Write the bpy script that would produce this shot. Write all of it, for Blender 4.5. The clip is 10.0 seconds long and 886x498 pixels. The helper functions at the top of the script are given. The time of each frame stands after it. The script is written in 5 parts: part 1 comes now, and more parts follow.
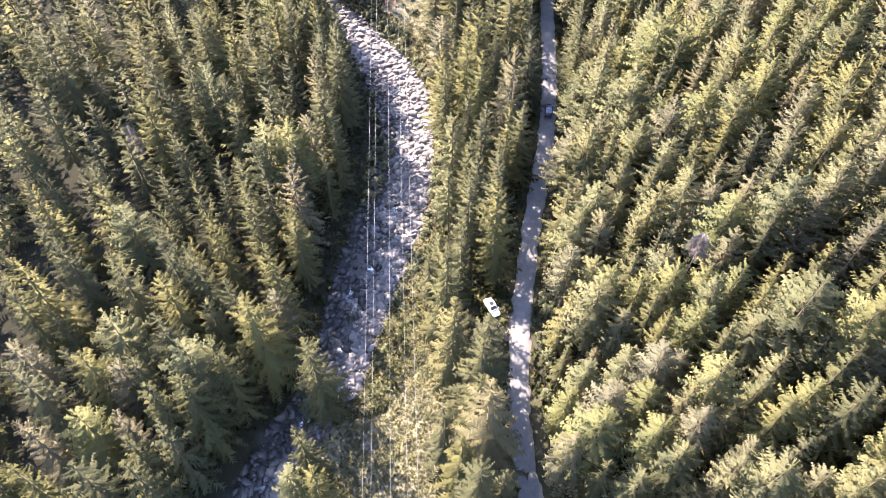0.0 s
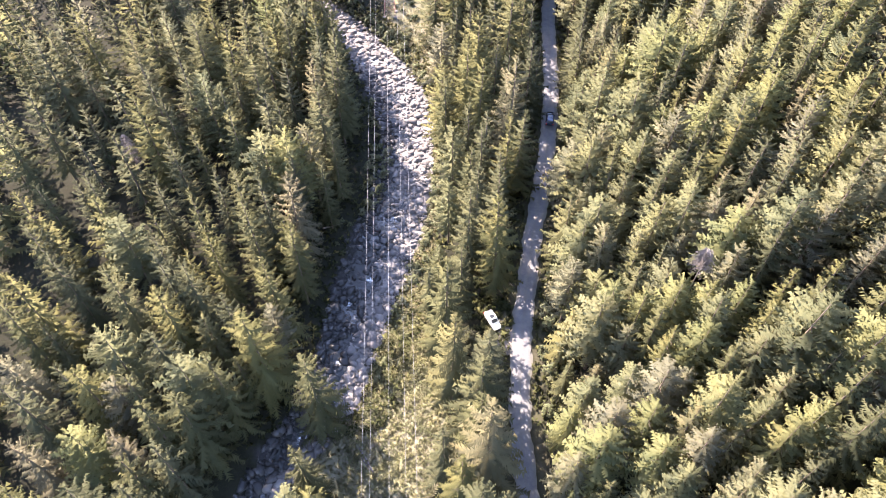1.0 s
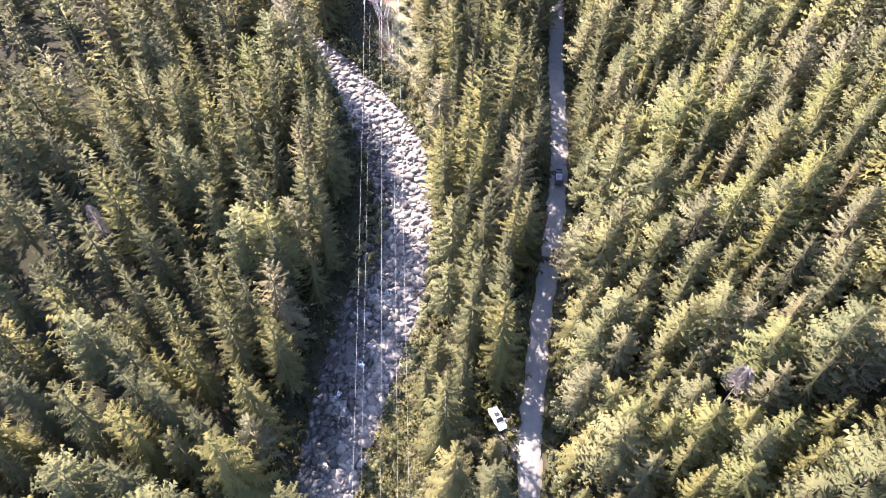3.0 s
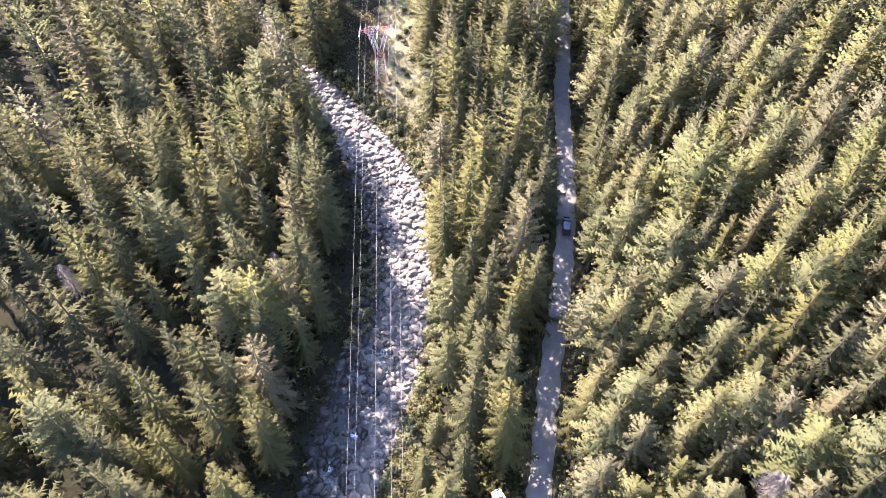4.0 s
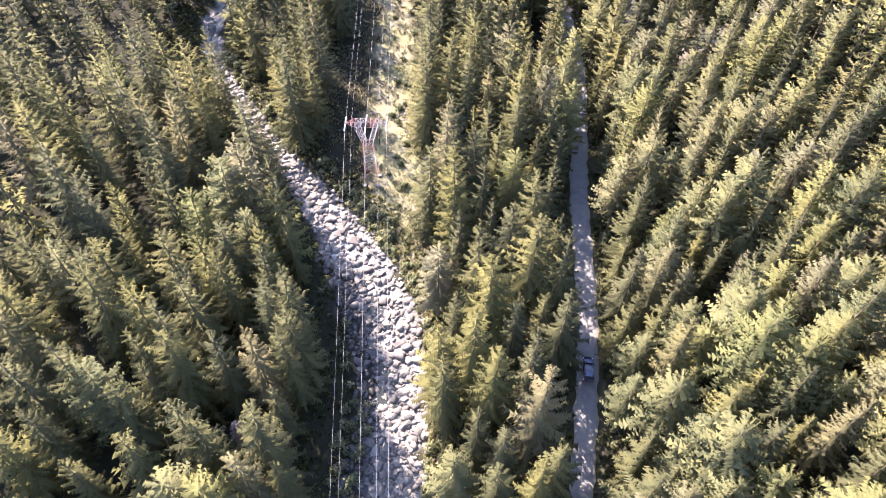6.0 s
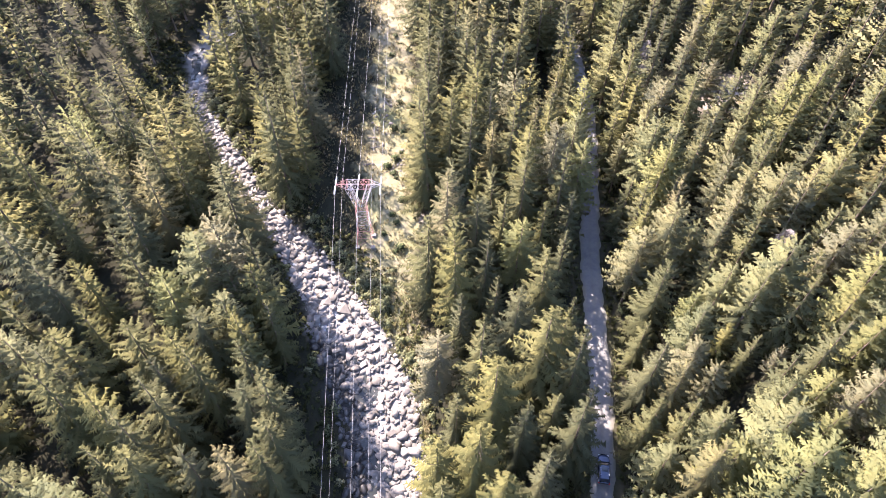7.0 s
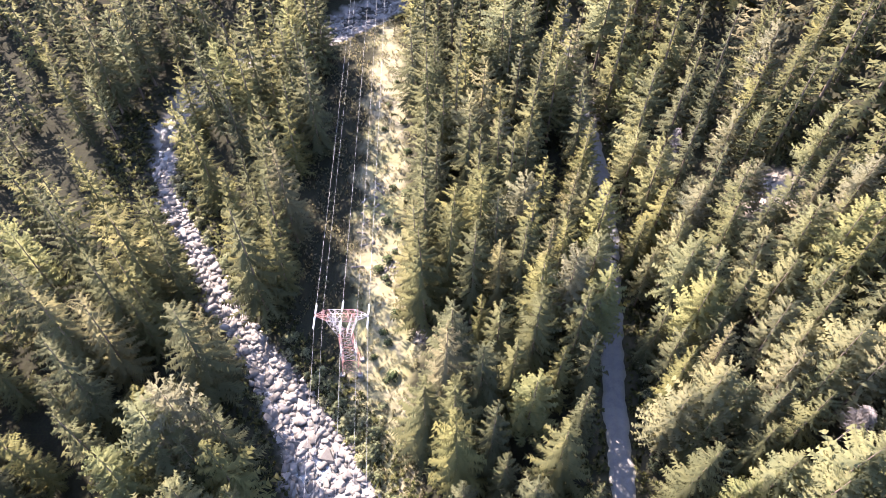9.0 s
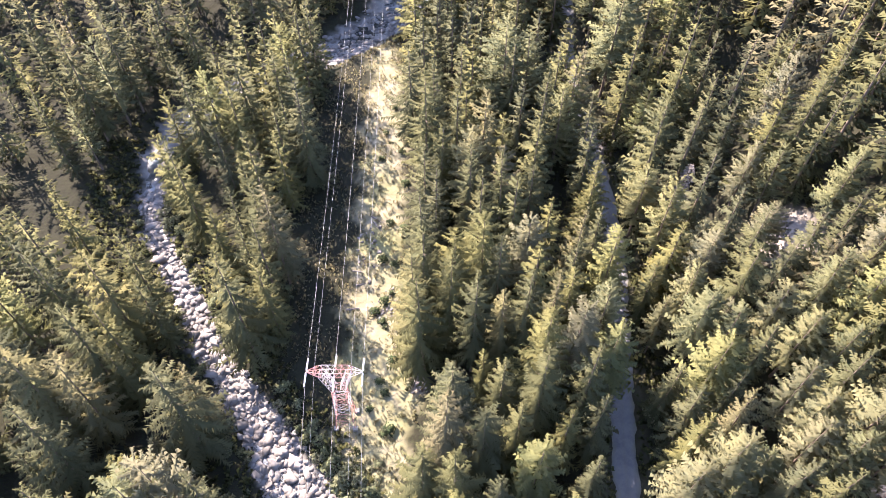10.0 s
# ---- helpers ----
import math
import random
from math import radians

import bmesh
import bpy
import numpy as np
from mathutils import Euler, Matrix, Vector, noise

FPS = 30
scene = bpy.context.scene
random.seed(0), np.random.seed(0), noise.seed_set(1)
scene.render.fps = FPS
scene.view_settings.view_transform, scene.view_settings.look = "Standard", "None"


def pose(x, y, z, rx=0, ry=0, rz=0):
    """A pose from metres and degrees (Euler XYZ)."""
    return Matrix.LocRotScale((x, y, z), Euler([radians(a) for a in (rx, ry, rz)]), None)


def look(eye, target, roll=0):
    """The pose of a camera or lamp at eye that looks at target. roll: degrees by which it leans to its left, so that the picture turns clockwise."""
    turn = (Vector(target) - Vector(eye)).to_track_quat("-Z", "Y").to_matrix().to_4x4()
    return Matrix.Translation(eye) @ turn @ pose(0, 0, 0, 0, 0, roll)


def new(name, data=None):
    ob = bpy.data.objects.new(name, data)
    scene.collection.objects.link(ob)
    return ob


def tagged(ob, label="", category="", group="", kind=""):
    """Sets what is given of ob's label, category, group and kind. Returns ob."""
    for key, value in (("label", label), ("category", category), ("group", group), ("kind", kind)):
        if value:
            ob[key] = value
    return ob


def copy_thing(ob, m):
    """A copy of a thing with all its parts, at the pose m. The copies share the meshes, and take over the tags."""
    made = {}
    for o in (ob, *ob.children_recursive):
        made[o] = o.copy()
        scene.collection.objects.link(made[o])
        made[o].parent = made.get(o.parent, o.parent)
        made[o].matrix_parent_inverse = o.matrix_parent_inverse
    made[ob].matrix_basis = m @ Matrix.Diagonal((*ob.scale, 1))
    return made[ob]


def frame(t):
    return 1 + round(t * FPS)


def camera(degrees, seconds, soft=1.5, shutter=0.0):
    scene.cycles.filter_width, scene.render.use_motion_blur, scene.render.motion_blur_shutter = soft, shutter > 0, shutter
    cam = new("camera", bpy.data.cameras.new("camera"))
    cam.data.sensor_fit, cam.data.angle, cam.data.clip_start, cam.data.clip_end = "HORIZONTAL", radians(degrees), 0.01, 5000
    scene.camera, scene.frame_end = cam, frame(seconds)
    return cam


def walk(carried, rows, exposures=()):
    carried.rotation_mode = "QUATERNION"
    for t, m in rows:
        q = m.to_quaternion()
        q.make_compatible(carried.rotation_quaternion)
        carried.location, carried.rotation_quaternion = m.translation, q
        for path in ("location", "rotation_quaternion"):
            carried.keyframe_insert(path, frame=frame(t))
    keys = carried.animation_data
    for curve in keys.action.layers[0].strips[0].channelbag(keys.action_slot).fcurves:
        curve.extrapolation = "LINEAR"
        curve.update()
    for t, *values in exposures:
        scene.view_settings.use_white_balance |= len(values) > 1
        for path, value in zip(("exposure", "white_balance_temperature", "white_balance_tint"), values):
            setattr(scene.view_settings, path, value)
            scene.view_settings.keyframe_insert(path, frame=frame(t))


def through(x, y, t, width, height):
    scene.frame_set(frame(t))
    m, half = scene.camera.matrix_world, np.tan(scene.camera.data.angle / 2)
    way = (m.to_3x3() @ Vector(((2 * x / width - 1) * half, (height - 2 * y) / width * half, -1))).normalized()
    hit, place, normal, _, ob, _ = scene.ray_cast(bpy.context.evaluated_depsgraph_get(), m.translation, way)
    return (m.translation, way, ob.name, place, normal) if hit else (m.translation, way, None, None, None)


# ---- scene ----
# ---------------------------------------------------------------- camera: level flight up the valley, looking down
EYE, PITCH = 103.0, -50.44
LENS = 68.6
FLIGHT = 125.0
cam = camera(LENS, 10.0, soft=0.6)
ALONG = [
    (0.0, 0.0), (0.5, 0.0038), (1.0, 0.0232), (1.5, 0.056), (2.0, 0.0915), (3.5, 0.2355), (4.0, 0.294),
    (4.5, 0.3557), (5.0, 0.4213), (5.5, 0.4881), (7.0, 0.6952), (7.5, 0.7603), (8.0, 0.8204), (8.5, 0.8745),
    (9.0, 0.9226), (9.5, 0.9641), (10.0, 1.0),
]
walk(cam, [(t, pose(0.0061 * FLIGHT * s, FLIGHT * s, EYE, 90 + PITCH, 0, 0)) for t, s in ALONG],
     exposures=[(0.0, 3.68, 6650, 26), (10.0, 3.62, 6650, 26)])

# ---------------------------------------------------------------- daylight
SUN_AZ, SUN_EL = 131.0, 38.5        # degrees; azimuth counted from +x towards +y
sun_dir = Vector((math.cos(radians(SUN_AZ)) * math.cos(radians(SUN_EL)),
                  math.sin(radians(SUN_AZ)) * math.cos(radians(SUN_EL)), math.sin(radians(SUN_EL))))
sun_data = bpy.data.lights.new("sun", "SUN")
sun_data.energy, sun_data.angle, sun_data.color = 3.4, radians(0.53), (1.0, 0.92, 0.8)
sun = new("sun", sun_data)
sun.matrix_world = look((0, 0, 300), Vector((0, 0, 300)) - sun_dir)

world = bpy.data.worlds.new("sky")
world.use_nodes = True
scene.world = world
sky = world.node_tree.nodes.new("ShaderNodeTexSky")
sky.sky_type, sky.sun_disc = "NISHITA", False
sky.sun_elevation, sky.sun_rotation = radians(SUN_EL), radians(90 - SUN_AZ)
sky.altitude = 1200
back = world.node_tree.nodes["Background"]
back.inputs["Strength"].default_value = 0.108
world.node_tree.links.new(sky.outputs[0], back.inputs["Color"])

# ---------------------------------------------------------------- materials
def lin(r, g, b):
    return (r, g, b, 1.0)


class Mat:
    """A node material with short ways to add nodes."""

    def __init__(self, name):
        self.m = bpy.data.materials.new(name)
        self.m.use_nodes = True
        self.t = self.m.node_tree
        self.bsdf = self.t.nodes["Principled BSDF"]
        self.out = self.t.nodes["Material Output"]
        self.co = self.t.nodes.new("ShaderNodeTexCoord").outputs["Object"]

    def link(self, a, b):
        self.t.links.new(a, b)

    def noise(self, scale, detail=4.0, rough=0.6, coord=None):
        n = self.t.nodes.new("ShaderNodeTexNoise")
        n.inputs["Scale"].default_value, n.inputs["Detail"].default_value = scale, detail
        n.inputs["Roughness"].default_value = rough
        self.link(coord or self.co, n.inputs["Vector"])
        return n.outputs["Fac"]

    def voronoi(self, scale, feature="F1"):
        n = self.t.nodes.new("ShaderNodeTexVoronoi")
        n.feature = feature
        n.inputs["Scale"].default_value = scale
        self.link(self.co, n.inputs["Vector"])
        return n.outputs["Distance"]

    def ramp(self, fac, stops):
        n = self.t.nodes.new("ShaderNodeValToRGB")
        el = n.color_ramp.elements
        el[0].position, el[0].color = stops[0][0], lin(*stops[0][1])
        el[1].position, el[1].color = stops[-1][0], lin(*stops[-1][1])
        for p, c in stops[1:-1]:
            e = el.new(p)
            e.color = lin(*c)
        self.link(fac, n.inputs["Fac"])
        return n.outputs["Color"]

    def mix(self, fac, a, b, blend="MIX"):
        n = self.t.nodes.new("ShaderNodeMix")
        n.data_type, n.blend_type = "RGBA", blend
        for socket, v in ((n.inputs[0], fac), (n.inputs[6], a), (n.inputs[7], b)):
            if isinstance(v, (int, float)):
                socket.default_value = v
            elif isinstance(v, tuple):
                socket.default_value = lin(*v)
            else:
                self.link(v, socket)
        return n.outputs[2]

    def math(self, op, a, b=0.0):
        n = self.t.nodes.new("ShaderNodeMath")
        n.operation = op
        for socket, v in ((n.inputs[0], a), (n.inputs[1], b)):
            if isinstance(v, (int, float)):
                socket.default_value = v
            else:
                self.link(v, socket)
        return n.outputs[0]

    def attr(self, name):
        n = self.t.nodes.new("ShaderNodeAttribute")
        n.attribute_name = name
        return n.outputs["Fac"]

    def per_object(self):
        return self.t.nodes.new("ShaderNodeObjectInfo").outputs["Random"]

    def per_island(self):
        return self.t.nodes.new("ShaderNodeNewGeometry").outputs["Random Per Island"]

    def bump(self, fac, strength=0.5, distance=0.05):
        n = self.t.nodes.new("ShaderNodeBump")
        n.inputs["Strength"].default_value, n.inputs["Distance"].default_value = strength, distance
        self.link(fac, n.inputs["Height"])
        self.link(n.outputs["Normal"], self.bsdf.inputs["Normal"])

    def finish(self, colour, rough=0.8, metal=0.0, spec=0.3):
        b = self.bsdf.inputs
        if isinstance(colour, tuple):
            b["Base Color"].default_value = lin(*colour)
        else:
            self.link(colour, b["Base Color"])
        if isinstance(rough, (int, float)):
            b["Roughness"].default_value = rough
        else:
            self.link(rough, b["Roughness"])
        b["Metallic"].default_value, b["Specular IOR Level"].default_value = metal, spec
        return self.m


def foliage(name, stops, through=0.42, rough=0.8, spread=1.0):
    """Needles or leaves: each tree has its tint, each twig its own shade, and some light passes through."""
    m = Mat(name)
    tree = m.math("FRACT", m.math("ADD", m.per_object(), m.attr("tint")))
    col = m.ramp(tree, stops)
    twig = m.ramp(m.per_island(), [(0.0, tuple(1 - spread * q for q in (0.4, 0.38, 0.45))), (0.6, (1.0, 1.0, 1.0)), (1.0, tuple(1 + spread * q for q in (0.35, 0.3, 0.15)))])
    col = m.mix(1.0, col, twig, "MULTIPLY")
    patch = m.ramp(m.noise(0.35, 2.0), [(0.3, (0.8, 0.85, 0.85)), (0.7, (1.15, 1.1, 1.0))])
    col = m.mix(1.0, col, patch, "MULTIPLY")
    m.finish(col, rough, spec=0.06)
    tr = m.t.nodes.new("ShaderNodeBsdfTranslucent")
    m.link(col, tr.inputs["Color"])
    mx = m.t.nodes.new("ShaderNodeMixShader")
    mx.inputs[0].default_value = through
    m.link(m.bsdf.outputs[0], mx.inputs[1])
    m.link(tr.outputs[0], mx.inputs[2])
    m.link(mx.outputs[0], m.out.inputs["Surface"])
    return m.m


M_SPRUCE = foliage("spruce_needles", [(0.0, (0.056, 0.059, 0.034)), (0.25, (0.075, 0.075, 0.036)), (0.5, (0.064, 0.066, 0.039)),
                                      (0.75, (0.09, 0.087, 0.037)), (0.9, (0.104, 0.098, 0.041)), (1.0, (0.103, 0.092, 0.06))], through=0.3, spread=0.5)
M_PINE = foliage("pine_needles", [(0.0, (0.122, 0.13, 0.076)), (0.3, (0.152, 0.154, 0.084)), (0.55, (0.16, 0.152, 0.106)),
                                  (0.8, (0.172, 0.17, 0.078)), (1.0, (0.147, 0.155, 0.076))], through=0.52, spread=0.4)
M_LEAF = foliage("broad_leaves", [(0.0, (0.11, 0.122, 0.072)), (0.5, (0.15, 0.156, 0.09)), (1.0, (0.19, 0.184, 0.125))], through=0.4)
M_HERB = foliage("herb_leaves", [(0.0, (0.135, 0.14, 0.07)), (0.5, (0.172, 0.17, 0.095)), (1.0, (0.2, 0.186, 0.125))], through=0.4, spread=0.6)
M_GRASS = foliage("dry_grass", [(0.0, (0.14, 0.137, 0.075)), (0.5, (0.185, 0.168, 0.108)), (1.0, (0.225, 0.2, 0.15))], through=0.35, spread=0.7)
M_FERN = foliage("fern_fronds", [(0.0, (0.04, 0.046, 0.02)), (1.0, (0.075, 0.075, 0.034))], through=0.25)
M_JUNIPER = foliage("juniper_needles", [(0.0, (0.03, 0.042, 0.02)), (1.0, (0.05, 0.06, 0.03))], through=0.15)


def bark(name, a, b):
    m = Mat(name)
    n = m.noise(3.0, 6.0)
    m.bump(m.noise(14.0, 4.0), 0.7, 0.03)
    return m.finish(m.ramp(n, [(0.3, a), (0.7, b)]), 0.9, spec=0.15)


M_BARK = bark("conifer_bark", (0.07, 0.05, 0.038), (0.17, 0.13, 0.1))
M_DEADWOOD = bark("grey_dead_wood", (0.09, 0.079, 0.073), (0.17, 0.15, 0.138))


def ground_material():
    m = Mat("valley_ground")
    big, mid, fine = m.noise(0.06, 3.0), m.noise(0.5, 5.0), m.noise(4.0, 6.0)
    # needle litter near black: shade under the trees is put into its colour
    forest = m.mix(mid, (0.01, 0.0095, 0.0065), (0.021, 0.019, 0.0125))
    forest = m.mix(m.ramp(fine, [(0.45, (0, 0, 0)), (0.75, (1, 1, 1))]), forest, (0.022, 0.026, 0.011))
    grass = m.ramp(mid, [(0.25, (0.105, 0.098, 0.054)), (0.5, (0.148, 0.133, 0.084)), (0.75, (0.19, 0.167, 0.125))])
    grass = m.mix(m.ramp(big, [(0.45, (0, 0, 0)), (0.65, (1, 1, 1))]), grass, (0.125, 0.122, 0.055))
    grass = m.mix(m.ramp(fine, [(0.55, (0, 0, 0)), (0.8, (1, 1, 1))]), grass, (0.1, 0.095, 0.045))
    stones = m.ramp(m.voronoi(2.2), [(0.0, (0.1, 0.094, 0.088)), (0.5, (0.06, 0.056, 0.053)), (1.0, (0.03, 0.028, 0.027))])
    # the bed's left side: wet stone with the bank trees' shade painted in
    stones = m.mix(m.attr("shade_damp"), m.mix(fine, (0.1, 0.094, 0.088), (0.19, 0.178, 0.165)), m.mix(0.75, stones, (0.012, 0.012, 0.012)))
    stones = m.mix(m.math("MULTIPLY", fine, 0.2), stones, (0.12, 0.112, 0.105))
    soil = m.mix(fine, (0.2, 0.172, 0.148), (0.3, 0.262, 0.23))
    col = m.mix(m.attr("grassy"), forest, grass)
    col = m.mix(m.attr("stony"), col, stones)
    col = m.mix(m.attr("bare"), col, soil)
    m.bump(m.mix(0.5, fine, m.voronoi(1.5)), 0.8, 0.15)
    return m.finish(col, 0.95, spec=0.1)


def rock_material(name, a, b, c, rough=0.85):
    m = Mat(name)
    shade = m.math("FRACT", m.math("ADD", m.per_object(), m.per_island()))
    col = m.ramp(shade, [(0.0, a), (0.5, b), (1.0, c)])
    col = m.mix(m.ramp(m.noise(2.5, 6.0), [(0.35, (0, 0, 0)), (0.7, (0.5, 0.5, 0.5))]), col, b)
    m.bump(m.noise(6.0, 6.0), 0.6, 0.06)
    return m.finish(col, rough, spec=0.25)


M_GROUND = ground_material()
M_ROCK = rock_material("river_granite", (0.068, 0.062, 0.057), (0.125, 0.113, 0.103), (0.195, 0.178, 0.163))
# wet granite, darkened further so its colour carries the left bank's shade
M_WET_SHADE = rock_material("shaded_wet_granite", (0.016, 0.0155, 0.015), (0.034, 0.0325, 0.031), (0.085, 0.081, 0.077), 0.4)


def road_material():
    m = Mat("gravel_road")
    wear = m.noise(0.25, 4.0)
    fine = m.noise(7.0, 6.0)
    col = m.ramp(wear, [(0.3, (0.072, 0.073, 0.077)), (0.7, (0.115, 0.115, 0.118))])
    col = m.mix(m.math("MULTIPLY", fine, 0.6), col, (0.145, 0.145, 0.15))
    worn = m.math("MULTIPLY", m.ramp(m.noise(0.9, 5.0, 0.7), [(0.4, (0, 0, 0)), (0.6, (1, 1, 1))]), 0.45)
    col = m.mix(worn, col, (0.17, 0.16, 0.145))
    col = m.mix(m.attr("verge"), col, (0.12, 0.11, 0.065))
    m.bump(fine, 0.5, 0.03)
    return m.finish(col, 0.92, spec=0.15)


def water_material():
    m = Mat("stream_water")
    ripple = m.noise(1.6, 5.0, 0.7)
    foam = m.math("MULTIPLY", m.ramp(m.noise(0.9, 6.0, 0.75), [(0.42, (0, 0, 0)), (0.55, (1, 1, 1))]), m.math("POWER", m.attr("rapid"), 3.0))
    col = m.mix(m.noise(0.4, 3.0), (0.012, 0.014, 0.013), (0.03, 0.032, 0.029))
    col = m.mix(foam, col, (0.82, 0.84, 0.85))
    m.bump(ripple, 0.55, 0.12)
    rough = m.math("ADD", m.math("MULTIPLY", foam, 0.5), 0.12)
    return m.finish(col, rough, spec=0.22)


M_ROAD, M_WATER = road_material(), water_material()


def simple(name, colour, rough, metal=0.0, spec=0.5, mottled=0.15, scale=8.0):
    m = Mat(name)
    dark = tuple(c * (1 - mottled) for c in colour)
    return m.finish(m.mix(m.noise(scale, 4.0), dark, tuple(min(1.0, c * (1 + mottled)) for c in colour)), rough, metal, spec)


M_RED = simple("faded_red_paint", (0.36, 0.17, 0.145), 0.6)
M_PALE = simple("white_paint", (0.38, 0.33, 0.31), 0.6)
M_CERAMIC = simple("glazed_insulators", (0.75, 0.76, 0.76), 0.25)
M_WIRE = simple("aluminium_conductor", (0.22, 0.22, 0.22), 0.6, 0.3)
M_CONCRETE = simple("concrete_footing", (0.17, 0.16, 0.145), 0.9)
M_CAR_DARK = simple("dark_blue_car_paint", (0.045, 0.06, 0.1), 0.25, 0.3)
M_CAR_WHITE = simple("white_car_paint", (0.78, 0.78, 0.77), 0.3)
M_GLASS = simple("dark_car_glass", (0.03, 0.035, 0.04), 0.06)
M_TYRE = simple("tyre_rubber", (0.02, 0.02, 0.02), 0.85)
M_CHROME = simple("wheel_alloy", (0.5, 0.5, 0.52), 0.35, 0.9)
M_LAMP_RED = simple("rear_lamp_plastic", (0.4, 0.02, 0.02), 0.2)
M_LAMP_CLEAR = simple("headlamp_plastic", (0.7, 0.72, 0.74), 0.12)

# ---------------------------------------------------------------- the plan of the valley
# the stream: y, left bank x, right bank x
STREAM = [(-60, -62, -52), (0, -46, -38), (30, -37, -29), (44, -33.5, -25.5), (55, -27, -15.5), (65, -24, -14), (72, -23, -11.7),
          (80, -22.5, -9.6), (95, -19.8, -4.8), (104, -16.6, -3.6), (112, -14.8, -3.2), (126, -14.4, -3.2), (132, -15.8, -3.4),
          (140, -19.2, -5), (147, -22.2, -8), (153, -24, -11.8),
          (160, -26.8, -16.5), (168, -31.3, -22.5), (176, -36.8, -30.3), (184, -42.6, -36.8), (192, -47.2, -42), (200, -52.3, -47.8),
          (213, -60.5, -57), (232, -66, -60), (250, -60, -48), (264, -40, -22), (276, -25, -10), (300, -10, 2), (400, 5, 16)]
# the road's middle line
TRACK = [(34, -60), (22, 0), (15.5, 28), (13.2, 42), (13.2, 53), (15.0, 70), (18.4, 90), (21.5, 104), (23.6, 114), (25.3, 125),
         (27.0, 138), (28.1, 152), (29.0, 166), (30.9, 180), (33.0, 198), (33.8, 212), (32.8, 228), (30.8, 243), (30.2, 257),
         (32, 275), (35, 300), (40, 400)]
# trees of the middle strip begin to the right of this line
EDGE = [(0, 2), (44, 0.5), (55, 1.2), (66, -0.6), (78, -3.2), (110, -2.4), (149, -3.6), (168, -5.5), (178, -3.0), (184, -7.5), (215, -7.6),
        (243, -8), (262, -11), (300, -12), (400, -12)]
_sy = np.array([p[0] for p in STREAM], float)
_sl = np.array([p[1] for p in STREAM], float)
_sr = np.array([p[2] for p in STREAM], float)
_tx = np.array([p[0] for p in TRACK], float)
_ty = np.array([p[1] for p in TRACK], float)
_ey = np.array([p[0] for p in EDGE], float)
_ex = np.array([p[1] for p in EDGE], float)


def eased(y, ys, xs):
    """The line through the given places, with its corners rounded."""
    y = np.asarray(y, float)
    return sum(np.interp(y + d, ys, xs) for d in (-4.0, -2.0, 0.0, 2.0, 4.0)) / 5.0


def bank_left(y):
    return eased(y, _sy, _sl)


def bank_right(y):
    return eased(y, _sy, _sr)


def road_x(y):
    return eased(y, _ty, _tx)


def forest_edge(y):
    return eased(y, _ey, _ex)


def level(y):
    """The height of the stream along the valley."""
    return -10.5 + 0.07 * np.clip(np.asarray(y, float), -400, 700)


def road_z(y):
    return level(y) + np.interp(y, [0, 130, 165, 400], [5.3, 5.3, 3.7, 4.2])


def waves(x, y):
    """Unevenness of the natural ground, some decimetres."""
    return (0.25 * np.sin(x * 0.31 + 1.3) * np.sin(y * 0.27) + 0.16 * np.sin(x * 0.83 + y * 0.6)
            + 0.1 * np.sin(x * 1.7 - y * 1.3 + 2.0) + 0.07 * np.sin(x * 2.9 + y * 2.3))


def ground_z(x, y):
    x, y = np.asarray(x, float), np.asarray(y, float)
    xl, xr, xt = bank_left(y), bank_right(y), road_x(y)
    up = road_z(y) - level(y)
    z = np.zeros(np.broadcast(x, y).shape)
    # left of the stream: a bank, then gently rising forest, steeper far out
    d = xl - x
    left = 0.2 + 1.8 * np.clip(d / 5.0, 0, 1) + 0.085 * np.clip(d - 5, 0, None) + 0.25 * np.clip(d - 95, 0, 500)
    # between stream and road
    w = np.clip((x - xr) / np.maximum(xt - 3.2 - xr, 4.0), 0, 1)
    mid = 0.2 + np.minimum(1.6 * np.clip((x - xr) / 4.5, 0, 1), 1.6) + (up - 1.8) * w ** 1.6
    # the slope above the road
    e = x - xt
    hill = up + 0.58 * np.clip(e - 3.6, 0, 190) + 0.12 * np.clip(e - 193, 0, 700) + 1.5 * np.sin(y * 0.06 + x * 0.03) * np.clip((e - 8) / 20, 0, 1)
    hill = hill - 11.0 * np.exp(-((x - 61) / 11.0) ** 2 - ((y - 238) / 17.0) ** 2)
    inside = (x > xl) & (x < xr)
    u = np.clip((x - xl) / np.maximum(xr - xl, 1.0), 0, 1)
    bed = 0.2 - 0.75 * np.sin(np.pi * u ** 0.7) ** 0.8
    z = np.where(x <= xl, left, np.where(inside, bed, np.where(e < 0, mid, hill)))
    rough = np.clip((np.abs(e) - 2.6) / 3.0, 0, 1)
    z = np.where(np.abs(e) < 3.0, up, z)
    return level(y) + z + waves(x, y) * rough * np.where(inside, 0.5, 1.0)


def gz(x, y):
    return float(ground_z(np.array([float(x)]), np.array([float(y)]))[0])


